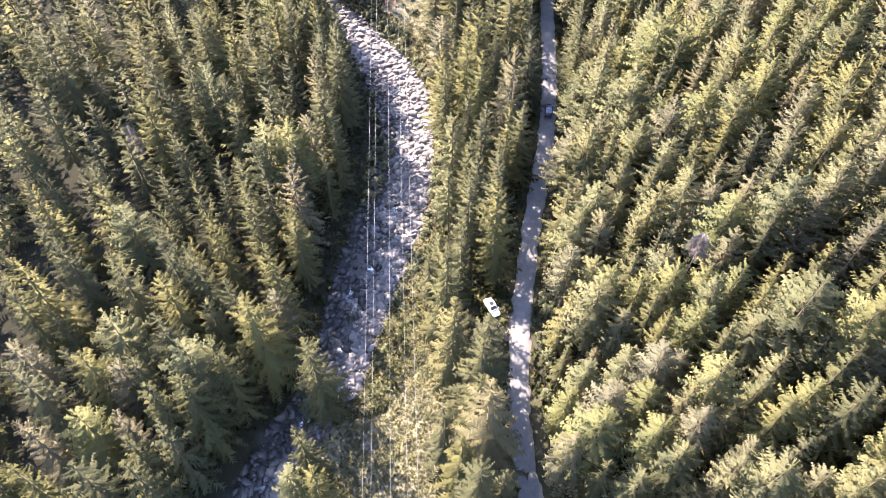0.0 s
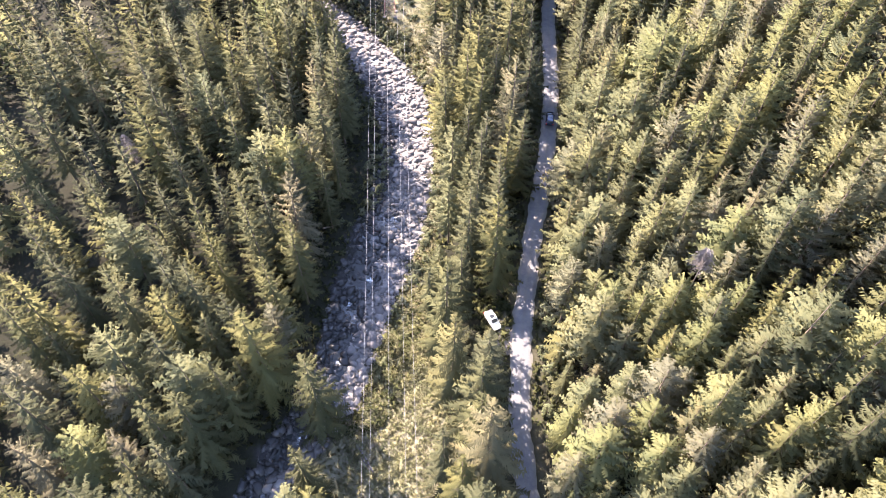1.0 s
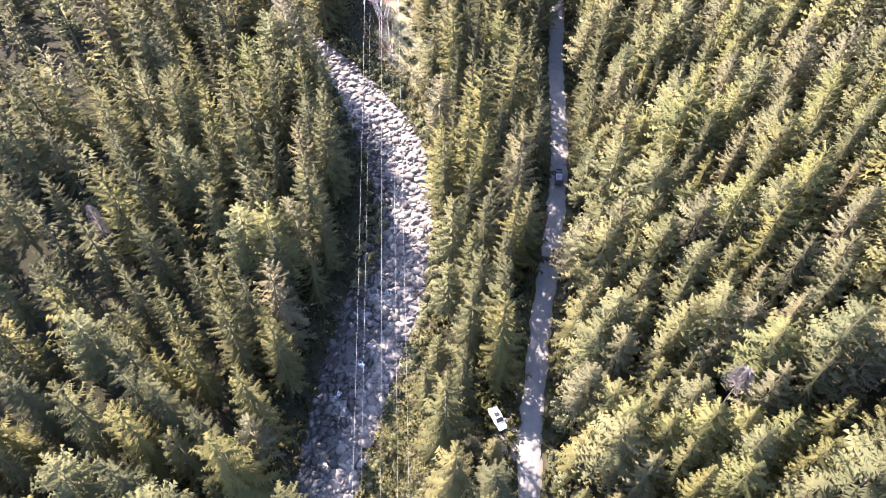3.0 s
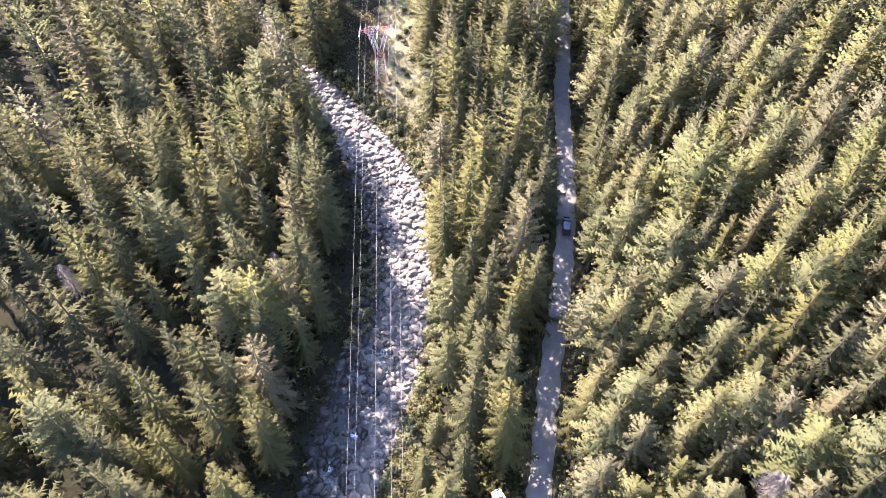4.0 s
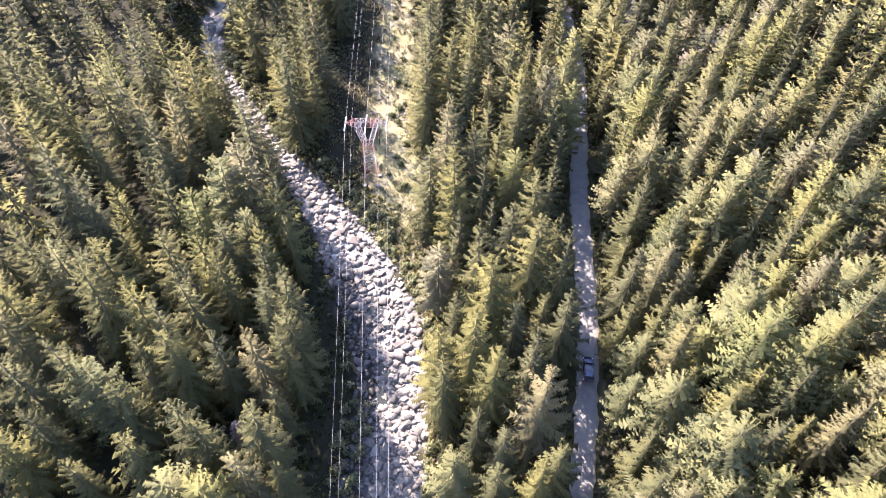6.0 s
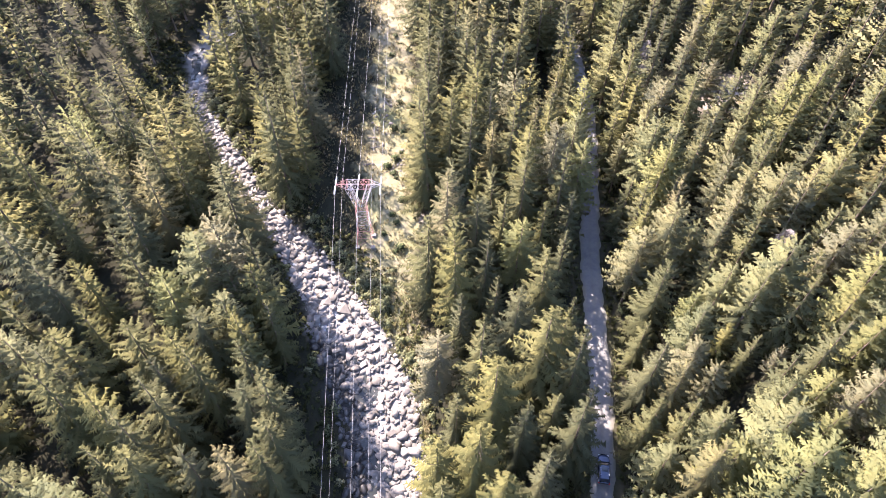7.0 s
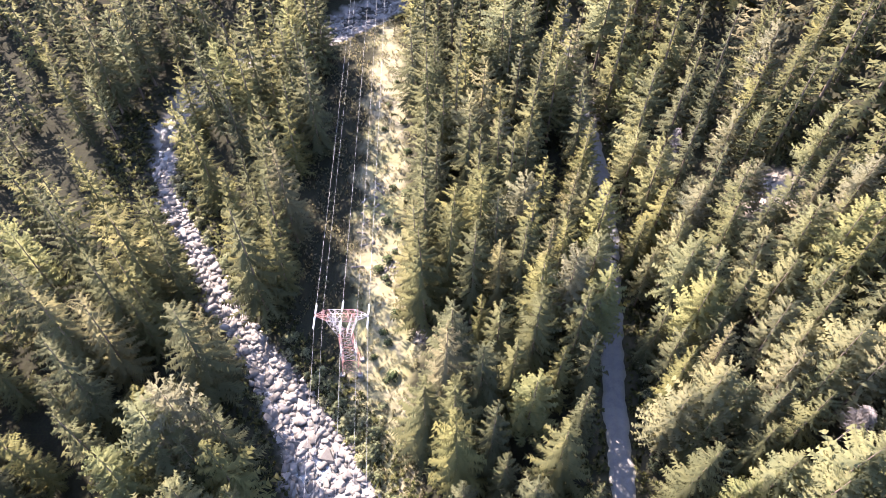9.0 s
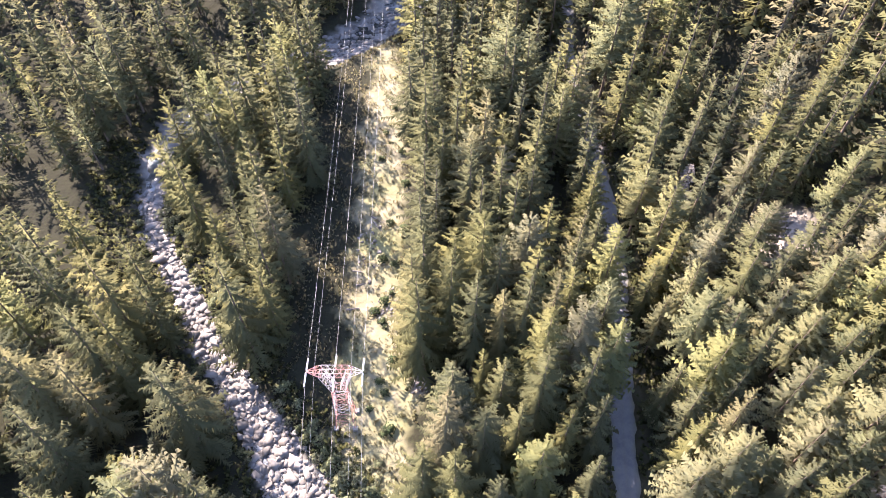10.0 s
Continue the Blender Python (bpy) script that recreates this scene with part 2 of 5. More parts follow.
# ---------------------------------------------------------------- mesh helpers
def mesh_from(name, verts, faces, mats, smooth=False, mat_index=None, attrs=None, normals=None):
    """A mesh of triangles (n x 3) or quads (n x 4) from arrays."""
    verts, faces = np.asarray(verts, np.float32), np.asarray(faces, np.int32)
    me = bpy.data.meshes.new(name)
    n, k = faces.shape
    me.vertices.add(len(verts))
    me.vertices.foreach_set("co", verts.ravel())
    me.loops.add(n * k)
    me.loops.foreach_set("vertex_index", faces.ravel())
    me.polygons.add(n)
    me.polygons.foreach_set("loop_start", np.arange(0, n * k, k, dtype=np.int32))
    me.polygons.foreach_set("loop_total", np.full(n, k, np.int32))
    if smooth:
        me.polygons.foreach_set("use_smooth", np.ones(n, bool))
    for m in mats:
        me.materials.append(m)
    if mat_index is not None:
        me.polygons.foreach_set("material_index", np.asarray(mat_index, np.int32))
    for key, values in (attrs or {}).items():
        a = me.attributes.new(key, "FLOAT", "POINT")
        a.data.foreach_set("value", np.asarray(values, np.float32))
    if normals is not None:
        a = me.attributes.new("custom_normal", "FLOAT_VECTOR", "POINT")
        a.data.foreach_set("vector", np.asarray(normals, np.float32).ravel())
    me.update(calc_edges=True)
    return me


def mesh_bm(name, bm, *mats):
    me = bpy.data.meshes.new(name)
    bm.to_mesh(me)
    bm.free()
    for m in mats:
        me.materials.append(m)
    return me


def child(name, data, parent, label=""):
    """A mesh as a part of a thing, or of a part."""
    ob = new(name, data)
    ob.parent = parent
    if label:
        tagged(ob, label)
    return ob


def part(name, bm, material, parent, label=""):
    return child(name, mesh_bm(name, bm, material), parent, label)


def box(bm, x0, y0, z0, x1, y1, z1, bevel=0.0):
    r = bmesh.ops.create_cube(bm, size=1.0)
    vs = r["verts"]
    bmesh.ops.scale(bm, vec=(x1 - x0, y1 - y0, z1 - z0), verts=vs)
    bmesh.ops.translate(bm, vec=((x0 + x1) / 2, (y0 + y1) / 2, (z0 + z1) / 2), verts=vs)
    if bevel:
        es = list({e for v in vs for e in v.link_edges})
        bmesh.ops.bevel(bm, geom=es, offset=bevel, segments=2, affect="EDGES")
    return vs


def bar(bm, a, b, r, sides=4, r2=None):
    """A straight bar from a to b."""
    a, b = Vector(a), Vector(b)
    d = b - a
    res = bmesh.ops.create_cone(bm, cap_ends=True, segments=sides, radius1=r, radius2=r if r2 is None else r2, depth=d.length)
    m = Matrix.Translation((a + b) / 2) @ d.to_track_quat("Z", "Y").to_matrix().to_4x4()
    bmesh.ops.transform(bm, matrix=m, verts=res["verts"])
    return res["verts"]


class Tris:
    """Collects loose triangles for foliage and the like."""

    def __init__(self):
        self.v, self.f = [], []

    def tri(self, a, b, c):
        n = len(self.v)
        self.v += [a, b, c]
        self.f.append((n, n + 1, n + 2))

    def arrays(self):
        return np.array(self.v, np.float32), np.array(self.f, np.int32)

# ---------------------------------------------------------------- the ground, one sheet to the horizon
def spaced(lo, hi, fine_lo, fine_hi, step):
    """Coordinates that are close together in the middle and wide apart far out."""
    mid = np.arange(fine_lo, fine_hi + 0.01, step)
    out_hi = fine_hi + np.cumsum(step * 1.35 ** np.arange(1, 40))
    out_lo = fine_lo - np.cumsum(step * 1.35 ** np.arange(1, 40))
    return np.concatenate([out_lo[out_lo > lo][::-1], mid, out_hi[out_hi < hi]])


def build_ground():
    xs, ys = spaced(-2600, 2600, -75, 75, 0.95), spaced(-1500, 2800, 25, 285, 1.15)
    gx, gy = np.meshgrid(xs, ys)
    gzz = ground_z(gx, gy)
    xl, xr, xt, ed = bank_left(gy), bank_right(gy), road_x(gy), forest_edge(gy)
    gzz = np.where(np.abs(gx - xt) < 2.4, gzz - 0.12, gzz)
    wob = 1.1 * np.sin(gy * 0.55) + 0.8 * np.sin(gy * 1.37 + gx)
    stony = np.clip((gx - xl + 0.6 + wob) / 1.5, 0, 1) * np.clip((xr + 0.4 + wob - gx) / 1.5, 0, 1)
    share = (gx - xl) / np.maximum(xr - xl, 1.0)
    # follows the tree shade on the left of the bed, besides the wetness
    shade_damp = np.clip(0.5 + ((np.where(gy < 103, 0.58, 0.32) + 0.06 * wob) - share) / 0.2, 0, 1) * (gy < 150)
    # past y 158 the clearing's tree-shaded left part is painted as dark forest floor
    clear_l = np.where(gy > 158, -17.5 + 1.2 * wob, xr)
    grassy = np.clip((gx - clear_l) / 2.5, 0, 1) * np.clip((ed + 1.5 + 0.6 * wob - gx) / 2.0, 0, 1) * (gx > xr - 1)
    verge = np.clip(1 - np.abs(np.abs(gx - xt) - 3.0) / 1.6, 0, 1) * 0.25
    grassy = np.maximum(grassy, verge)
    scar = np.clip(1.3 - np.hypot((gx - 58) / 4.0, (gy - 196) / 5.0), 0, 1) + np.clip(1.25 - np.hypot((gx - 11.5) / 2.6, (gy - 67) / 3.4), 0, 1)
    scar = np.maximum(scar, np.clip(1.2 - np.hypot((gx + 3.4) / 1.6, (gy - 177) / 2.2), 0, 1))
    scar = np.maximum(scar, np.clip(1.2 - np.hypot((gx - 33.6) / 3.0, (gy - 232) / 5), 0, 1))
    nx, ny = len(xs), len(ys)
    idx = np.arange(nx * ny).reshape(ny, nx)
    faces = np.stack([idx[:-1, :-1], idx[:-1, 1:], idx[1:, 1:], idx[1:, :-1]], -1).reshape(-1, 4)
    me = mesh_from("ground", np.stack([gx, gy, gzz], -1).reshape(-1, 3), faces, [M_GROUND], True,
                   attrs={"stony": stony.ravel(), "grassy": grassy.ravel(), "bare": np.clip(scar, 0, 1).ravel(), "shade_damp": shade_damp.ravel()})
    tagged(new("ground", me), "uneven valley floor and wooded hillside of grass and needle litter darkened to stand for tree shade", "ground", kind="structure")


build_ground()


def build_road():
    ys = np.arange(-60, 400, 1.2)
    xc, zc = road_x(ys), road_z(ys)
    dx = np.gradient(xc, ys)
    nrm = np.stack([np.ones_like(dx), -dx], -1) / np.sqrt(1 + dx ** 2)[:, None]
    off = np.array([-2.0, -1.5, -1.0, -0.45, 0.0, 0.45, 1.0, 1.5, 2.0])
    sag = np.array([-0.16, 0.03, 0.0, 0.035, 0.05, 0.035, 0.0, 0.03, -0.16])
    v, verge = [], []
    for i, y in enumerate(ys):
        for o, s in zip(off, sag):
            wob = 0.2 * math.sin(y * 0.7 + o) + 0.16 * math.sin(y * 1.9 + o * 3) + 0.12 * math.sin(y * 3.7 + o * 5)
            oo = o + (wob if abs(o) > 1.4 else 0)
            v.append((xc[i] + nrm[i, 0] * oo, y + nrm[i, 1] * oo, zc[i] + s + 0.02))
            verge.append(max(0.0, abs(o) - 1.3) * 0.9 + (0.15 if abs(o) < 0.2 else 0.0))
    k = len(off)
    idx = np.arange(len(ys) * k).reshape(len(ys), k)
    faces = np.stack([idx[:-1, :-1], idx[:-1, 1:], idx[1:, 1:], idx[1:, :-1]], -1).reshape(-1, 4)
    me = mesh_from("road", v, faces, [M_ROAD], True, attrs={"verge": verge})
    tagged(new("road", me), "narrow pale gravel road running through the conifer forest", "road", kind="structure")


build_road()


# where the stream breaks into white water: x, y and half axes
FALLS = [(-10.5, 100.8, 1.0, 2.0), (-14.8, 84.0, 1.6, 1.1), (-19.3, 78.2, 0.8, 1.4), (-17.9, 72.8, 0.9, 1.6), (-20.0, 64.5, 0.8, 1.0), (-25.0, 50.0, 1.0, 2.0)]


def build_water():
    ys = np.arange(-60, 400, 0.9)
    us = np.linspace(0.06, 0.66, 13)
    xl, xr = bank_left(ys), bank_right(ys)
    gx = xl[:, None] + (xr - xl)[:, None] * us[None, :]
    gy = np.repeat(ys[:, None], len(us), 1)
    zz = level(gy) + np.interp(gy, [92, 104], [-0.4, -0.48]) + 0.05 * np.sin(gx * 1.3 + gy * 1.1) + 0.04 * np.sin(gy * 2.6)
    rapid = 0.25 + 0.2 * np.sin(gy * 0.33 + 1.0) + 0.12 * np.sin(gy * 0.9 + gx * 0.5)
    for fx, fy, rx, ry in FALLS:
        rapid = np.maximum(rapid, 1.25 * np.exp(-((gx - fx) / rx) ** 2 - ((gy - fy) / ry) ** 2))
    rapid = np.clip(np.where((gy > 150) & (gy < 225), np.maximum(rapid, 0.6), rapid), 0, 1.2)
    idx = np.arange(gx.size).reshape(gx.shape)
    faces = np.stack([idx[:-1, :-1], idx[:-1, 1:], idx[1:, 1:], idx[1:, :-1]], -1).reshape(-1, 4)
    me = mesh_from("water", np.stack([gx, gy, zz], -1).reshape(-1, 3), faces, [M_WATER], True, attrs={"rapid": rapid.ravel()})
    tagged(new("water", me), "shallow mountain stream with foaming rapids between boulders", "stream", kind="structure")


build_water()

# ---------------------------------------------------------------- trees
def soft_crown(v, f, n):
    """Arrays of a crown: places, triangles wound to face outwards, and soft outward normals."""
    v, f, n = np.array(v, np.float32), np.array(f, np.int32), np.array(n, np.float32)
    n /= np.linalg.norm(n, axis=1)[:, None] + 1e-6
    g = np.cross(v[f[:, 1]] - v[f[:, 0]], v[f[:, 2]] - v[f[:, 0]])
    inward = (g * (n[f[:, 0]] + n[f[:, 1]] + n[f[:, 2]])).sum(1) < 0
    f[inward] = f[inward][:, ::-1]
    return v, f, n


def spruce_crown(seed, height, radius, whorls, per, stations, low=0.1, plume=1.0):
    """A crown of drooping, feathered boughs in whorls; each bough is one island."""
    rng = random.Random(seed)
    v, f, nv = [], [], []
    for w in range(whorls):
        h = low + (0.985 - low) * (w / (whorls - 1)) ** 0.93
        r = radius * (1 - h) ** 0.66 * (0.55 + 0.45 * min(1.0, (h - low + 0.08) / 0.2)) * rng.uniform(0.82, 1.15) + 0.2
        n = max(4, int(per * (0.55 + 0.45 * (1 - h))))
        turn = rng.uniform(0, 6.28)
        for i in range(n):
            az = turn + 6.283 * (i + rng.uniform(-0.3, 0.3)) / n
            z0 = h * height + rng.uniform(-0.35, 0.35)
            length = r * rng.choice((0.5, 0.8, 0.95, 1.0, 1.15, 1.35))
            rise = 0.45 * h * h - 0.3 * (1 - h) + rng.uniform(-0.12, 0.12)
            sweep = rng.uniform(0.12, 0.32)
            ca, sa = math.cos(az), math.sin(az)
            up = rng.uniform(0.0, 0.6) + 0.85 * h
            ja, jb = rng.uniform(-0.22, 0.22), rng.uniform(-0.22, 0.22)
            base = len(v)
            spine = []
            for s in range(stations + 1):
                u = 0.1 + 0.9 * s / stations
                zz = z0 + length * (rise * u - sweep * u * (1 - u) * 1.6 + 0.06 * u * u)
                bend = 0.05 * math.sin(3 * u + az) * length
                spine.append((ca * length * u - sa * bend, sa * length * u + ca * bend, zz, u))
            for p in spine:
                v.append(p[:3])
                nv.append((ca + ja, sa + jb, up))
            for s in range(stations):
                x, y, z, u = spine[s]
                wid = plume * (length * 0.15 * math.sin(min(1.0, u + 0.15) * 2.6) + 0.15)
                for side in (-1, 1):
                    fwd = rng.uniform(0.3, 1.0) * wid + length / stations * 0.4
                    ww = wid * rng.choice((0.5, 0.8, 1.0, 1.2))
                    v.append((x + ca * fwd - sa * side * ww, y + sa * fwd + ca * side * ww, z - ww * rng.uniform(0.1, 0.6)))
                    nv.append((ca + ja - sa * side * 0.5, sa + jb + ca * side * 0.5, up + rng.uniform(-0.2, 0.15)))
                    f.append((base + s, base + s + 1, len(v) - 1))
            # hanging twigs below the bough
            if stations > 4 and h < 0.75:
                for s in (1, 3):
                    x, y, z, u = spine[s]
                    v.append((x + ca * 0.3, y + sa * 0.3, z - rng.uniform(0.4, 0.8)))
                    nv.append((ca, sa, 0.1))
                    f.append((base + s, base + s + 1, len(v) - 1))
    # the leader shoot
    base = len(v)
    for i in range(4):
        a = i * 1.57
        v += [(0.1 * math.cos(a), 0.1 * math.sin(a), height * 0.955), (0.1 * math.cos(a + 1.6), 0.1 * math.sin(a + 1.6), height * 0.955), (0, 0, height)]
        nv += [(math.cos(a), math.sin(a), 0.3), (math.cos(a + 1.6), math.sin(a + 1.6), 0.3), (math.cos(a), math.sin(a), 0.8)]
        f.append((base + 3 * i, base + 3 * i + 1, base + 3 * i + 2))
    return soft_crown(v, f, nv)


def pine_crown(seed, height, radius, whorls, per, stations, low=0.25):
    """A fuller, softer crown: crowded rising boughs, each a fine brush of short twigs."""
    rng = random.Random(seed)
    v, f, nv = [], [], []
    for w in range(whorls):
        k = (w + 0.5) / whorls
        h = low + (0.985 - low) * k
        prof = math.sin(min(1.0, (1 - k) * 0.95 + 0.05) * 1.8) ** 0.8
        n = max(5, round(per * (0.5 + 0.5 * prof)))
        turn = rng.uniform(0, 6.283)
        for i in range(n):
            az = turn + 6.283 * (i + rng.uniform(-0.35, 0.35)) / n
            ca, sa = math.cos(az), math.sin(az)
            length = (radius * prof + 0.3) * rng.choice((0.5, 0.7, 0.85, 0.95, 1.0, 1.1, 1.25))
            rise = 0.05 + 0.5 * k + rng.uniform(-0.15, 0.15)
            z0 = h * height + rng.uniform(-0.5, 0.5)
            ja, jb, up = rng.uniform(-0.3, 0.3), rng.uniform(-0.3, 0.3), rng.uniform(0.3, 0.7) + 0.6 * k
            base = len(v)
            spine = []
            for s in range(stations + 1):
                u = 0.2 + 0.8 * s / stations
                spine.append((ca * length * u, sa * length * u, z0 + length * (rise * u * u + 0.04 * math.sin(5 * u + az)), u))
            for p in spine:
                v.append(p[:3])
                nv.append((ca + ja, sa + jb, up))
            for s in range(stations):
                x, y, z, u = spine[s]
                wid = 0.16 + 0.135 * length * math.sin(min(1.0, u + 0.1) * 2.7)
                for side, lift in ((-1, 0.1), (1, 0.1), (rng.uniform(-0.6, 0.6), 0.75)):
                    fwd = rng.uniform(0.3, 0.8) * wid + 0.15
                    ww = wid * rng.uniform(0.5, 1.25)
                    v.append((x + ca * fwd - sa * side * ww, y + sa * fwd + ca * side * ww, z + ww * (lift + rng.uniform(-0.3, 0.3))))
                    nv.append((ca + ja - sa * side * 0.35, sa + jb + ca * side * 0.35, up + rng.uniform(-0.2, 0.2)))
                    f.append((base + s, base + s + 1, len(v) - 1))
    return soft_crown(v, f, nv)


def trunk_bm(height, r, lean=0.0, stubs=0, seed=0):
    bm = bmesh.new()
    rng = random.Random(seed)
    pts = [(lean * (h ** 2) * height + rng.uniform(-0.04, 0.04), rng.uniform(-0.04, 0.04), h * height) for h in (0, 0.04, 0.3, 0.62, 0.97)]
    rad = [r * 1.45, r, r * 0.75, r * 0.45, 0.03]
    pts[0] = (0, 0, -0.6)
    rings = []
    for p, q in zip(pts, rad):
        rings.append([bm.verts.new((p[0] + q * math.cos(a), p[1] + q * math.sin(a), p[2])) for a in [i * 6.2832 / 7 for i in range(7)]])
    for a, b in zip(rings[:-1], rings[1:]):
        for i in range(7):
            bm.faces.new((a[i], a[(i + 1) % 7], b[(i + 1) % 7], b[i]))
    bm.faces.new(rings[-1])
    for i in range(stubs):
        h = rng.uniform(0.12, 0.85) * height
        a, ln = rng.uniform(0, 6.28), rng.uniform(0.5, 1.5)
        bar(bm, (0, 0, h), (math.cos(a) * ln, math.sin(a) * ln, h + rng.uniform(-0.3, 0.15)), 0.045, 3, 0.015)
    for fc in bm.faces:
        fc.smooth = True
    return bm


class Kind:
    """One kind of tree in one build: a template thing, and the arrays for joining it into far woods."""

    def __init__(self, name, label, category, crown, needles, height, r, group, seed):
        self.height = height
        self.root = tagged(new(name), label, category, group)
        self.trunk = part("trunk", trunk_bm(height * 0.96, r, 0, 10, seed), M_BARK, self.root, "grey-brown bark")
        self.crown = child("crown", mesh_from("crown", crown[0], crown[1], [needles], True, normals=crown[2]), self.root)
        self.used = False

    def plant(self, x, y, h, turn, wide=1.0, lean=(0.0, 0.0)):
        s = h / self.height
        m = pose(x, y, gz(x, y), lean[0], lean[1], turn) @ Matrix.Diagonal((s * wide, s * wide, s, 1))
        if not self.used:
            self.used = True
            self.root.matrix_basis = m
            return self.root
        return copy_thing(self.root, m)


SPRUCES = [Kind("spruce_tree", lab, "tree", spruce_crown(10 + i, 20.0, rad, 20, 11, 11, low), M_SPRUCE, 20.0, 0.23, "conifers of the valley", i)
           for i, (rad, low, lab) in enumerate([
               (4.1, 0.07, "tall green spruce with drooping boughs on the valley floor"),
               (3.4, 0.12, "slim dark-green spruce with bare lower trunk"),
               (4.5, 0.05, "broad yellow-green spruce with boughs to the ground"),
               (3.7, 0.15, "olive-green spruce with thin crown and grey trunk")])]
PINES = [Kind("pine_tree", lab, "tree", pine_crown(60 + i, 17.0, rad, 16, 11, 7, low), M_PINE, 17.0, 0.22, "pines of the slope", 40 + i)
         for i, (rad, low, lab) in enumerate([
             (3.2, 0.24, "full-crowned pale-green pine in the forest"),
             (2.7, 0.2, "slender light-green pine with feathery crown"),
             (3.5, 0.28, "rounded yellow-green pine with long needles")])]
FAR_SPRUCES = [spruce_crown(80 + i, 20.0, (3.9, 3.4, 4.3)[i], 14, 7, 5, 0.08, 1.5) for i in range(3)]
MID_SPRUCES = [spruce_crown(86 + i, 20.0, (4.1, 3.5)[i], 17, 9, 7, 0.08, 1.2) for i in range(2)]
MID_PINES = [pine_crown(96 + i, 17.0, (3.5, 3.1)[i], 14, 9, 6, 0.26) for i in range(2)]
FAR_PINES = [pine_crown(90 + i, 17.0, (3.5, 3.1)[i], 12, 7, 4, 0.26) for i in range(2)]


def stake(height, r):
    """A plain tapered trunk as arrays, for the far woods."""
    v, f = [], []
    for z, q in ((-0.6, r * 1.3), (height * 0.95, 0.04)):
        v += [(q * math.cos(a), q * math.sin(a), z) for a in (0, 1.257, 2.513, 3.77, 5.027)]
    for i in range(5):
        j = (i + 1) % 5
        f += [(i, j, 5 + j), (i, 5 + j, 5 + i)]
    v = np.array(v, np.float32)
    return v, np.array(f, np.int32), v * (1, 1, 0) / np.linalg.norm(v[:, :2], axis=1)[:, None]


STAKE = stake(20.0, 0.22)


class Woods:
    """Trees past counting, joined into one object."""

    def __init__(self):
        self.v, self.f, self.t, self.m, self.nv, self.n = [], [], [], [], [], 0

    def add(self, arrays, x, y, z, scale, wide, turn, tint, mat):
        v, f = arrays[:2]
        c, s = math.cos(turn), math.sin(turn)
        w = scale * wide
        out = np.stack([(v[:, 0] * c - v[:, 1] * s) * w + x, (v[:, 0] * s + v[:, 1] * c) * w + y, v[:, 2] * scale + z], -1)
        self.v.append(out)
        if len(arrays) > 2:
            q = arrays[2]
            self.nv.append(np.stack([q[:, 0] * c - q[:, 1] * s, q[:, 0] * s + q[:, 1] * c, q[:, 2]], -1))
        self.f.append(f + self.n)
        self.t.append(np.full(len(v), tint, np.float32))
        self.m.append(np.full(len(f), mat, np.int32))
        self.n += len(v)

    def finish(self, name, label, category, mats):
        if not self.v:
            return None
        me = mesh_from(name, np.concatenate(self.v), np.concatenate(self.f), mats, bool(self.nv), np.concatenate(self.m), {"tint": np.concatenate(self.t)},
                       np.concatenate(self.nv) if self.nv else None)
        return tagged(new(name, me), label, category, kind="stuff")


# trees that stand out, each as x, y, height
STANDS = []
STANDS.append(("spruce", [
    (5.5, 45.0, 24.0), (7.0, 54.5, 23.0), (3.2, 36.5, 24.0), (-34.0, 79.5, 22.5), (-32.5, 85.5, 21.0), (4.5, 30.7, 23.3), (-48.3, 31.8, 22.5), (-57.8, 32.5, 20.3), (-18.5, 33.1, 18.1), (-59.2, 39.2, 19.4), (-21.0, 39.6, 18.3), (-46.6, 40.8, 19.5), (0.5,
    41.1, 18.7), (-61.0, 45.6, 22.4), (-38.8, 45.8, 21.2), (-45.8, 48.6, 20.8), (5.8, 49.7, 21.5), (-54.1, 49.8, 19.3), (-59.3, 51.6, 18.7), (-20.6, 51.6,
    22.5), (-34.9, 51.7, 21.5), (-43.5, 54.5, 21.6), (-33.5, 55.4, 18.2), (1.4, 55.8, 22.0), (-30.3, 58.3, 22.5), (-63.1, 59.1, 20.6), (-68.1, 59.5,
    21.2), (-44.8, 62.2, 20.6), (-66.3, 62.6, 22.5), (-35.7, 63.3, 18.3), (-52.6, 65.0, 21.9), (0.5, 65.7, 23.5), (-41.8, 66.9, 22.1), (-62.7, 67.9,
    21.0), (-28.7, 67.9, 21.8), (-45.2, 68.1, 22.3), (3.4, 72.9, 23.1)]))
STANDS.append(("spruce", [
    (-68.0, 73.3, 20.6), (-2.4, 73.4, 18.8), (-39.6, 74.1, 20.3), (-48.7, 74.6, 19.6), (-44.8, 74.6, 19.4), (-26.8, 77.2, 19.7), (-70.1, 78.1, 22.3),
    (-43.8, 81.4, 21.2), (-51.9, 82.1, 20.8), (10.0, 84.8, 22.0), (-28.4, 86.3, 22.0), (-52.9, 87.8, 22.4), (-65.0, 88.3, 18.4), (-68.3, 88.6, 19.0),
    (-75.6, 88.6, 18.6), (-38.0, 89.0, 20.1), (6.5, 90.1, 19.1), (-43.1, 91.0, 21.9), (-28.6, 93.7, 19.8), (11.0, 94.1, 24.3), (-23.7, 95.5, 22.1),
    (-51.6, 96.8, 18.7), (-82.2, 97.1, 21.3), (12.4, 99.2, 21.9), (8.0, 100.0, 25.0), (-49.4, 102.1, 20.7), (-79.1, 103.7, 21.9), (-59.6, 105.1, 21.0),
    (8.7, 105.5, 22.9), (-32.3, 106.3, 21.2), (-55.7, 107.5, 18.3), (-24.9, 107.5, 23.0)]))
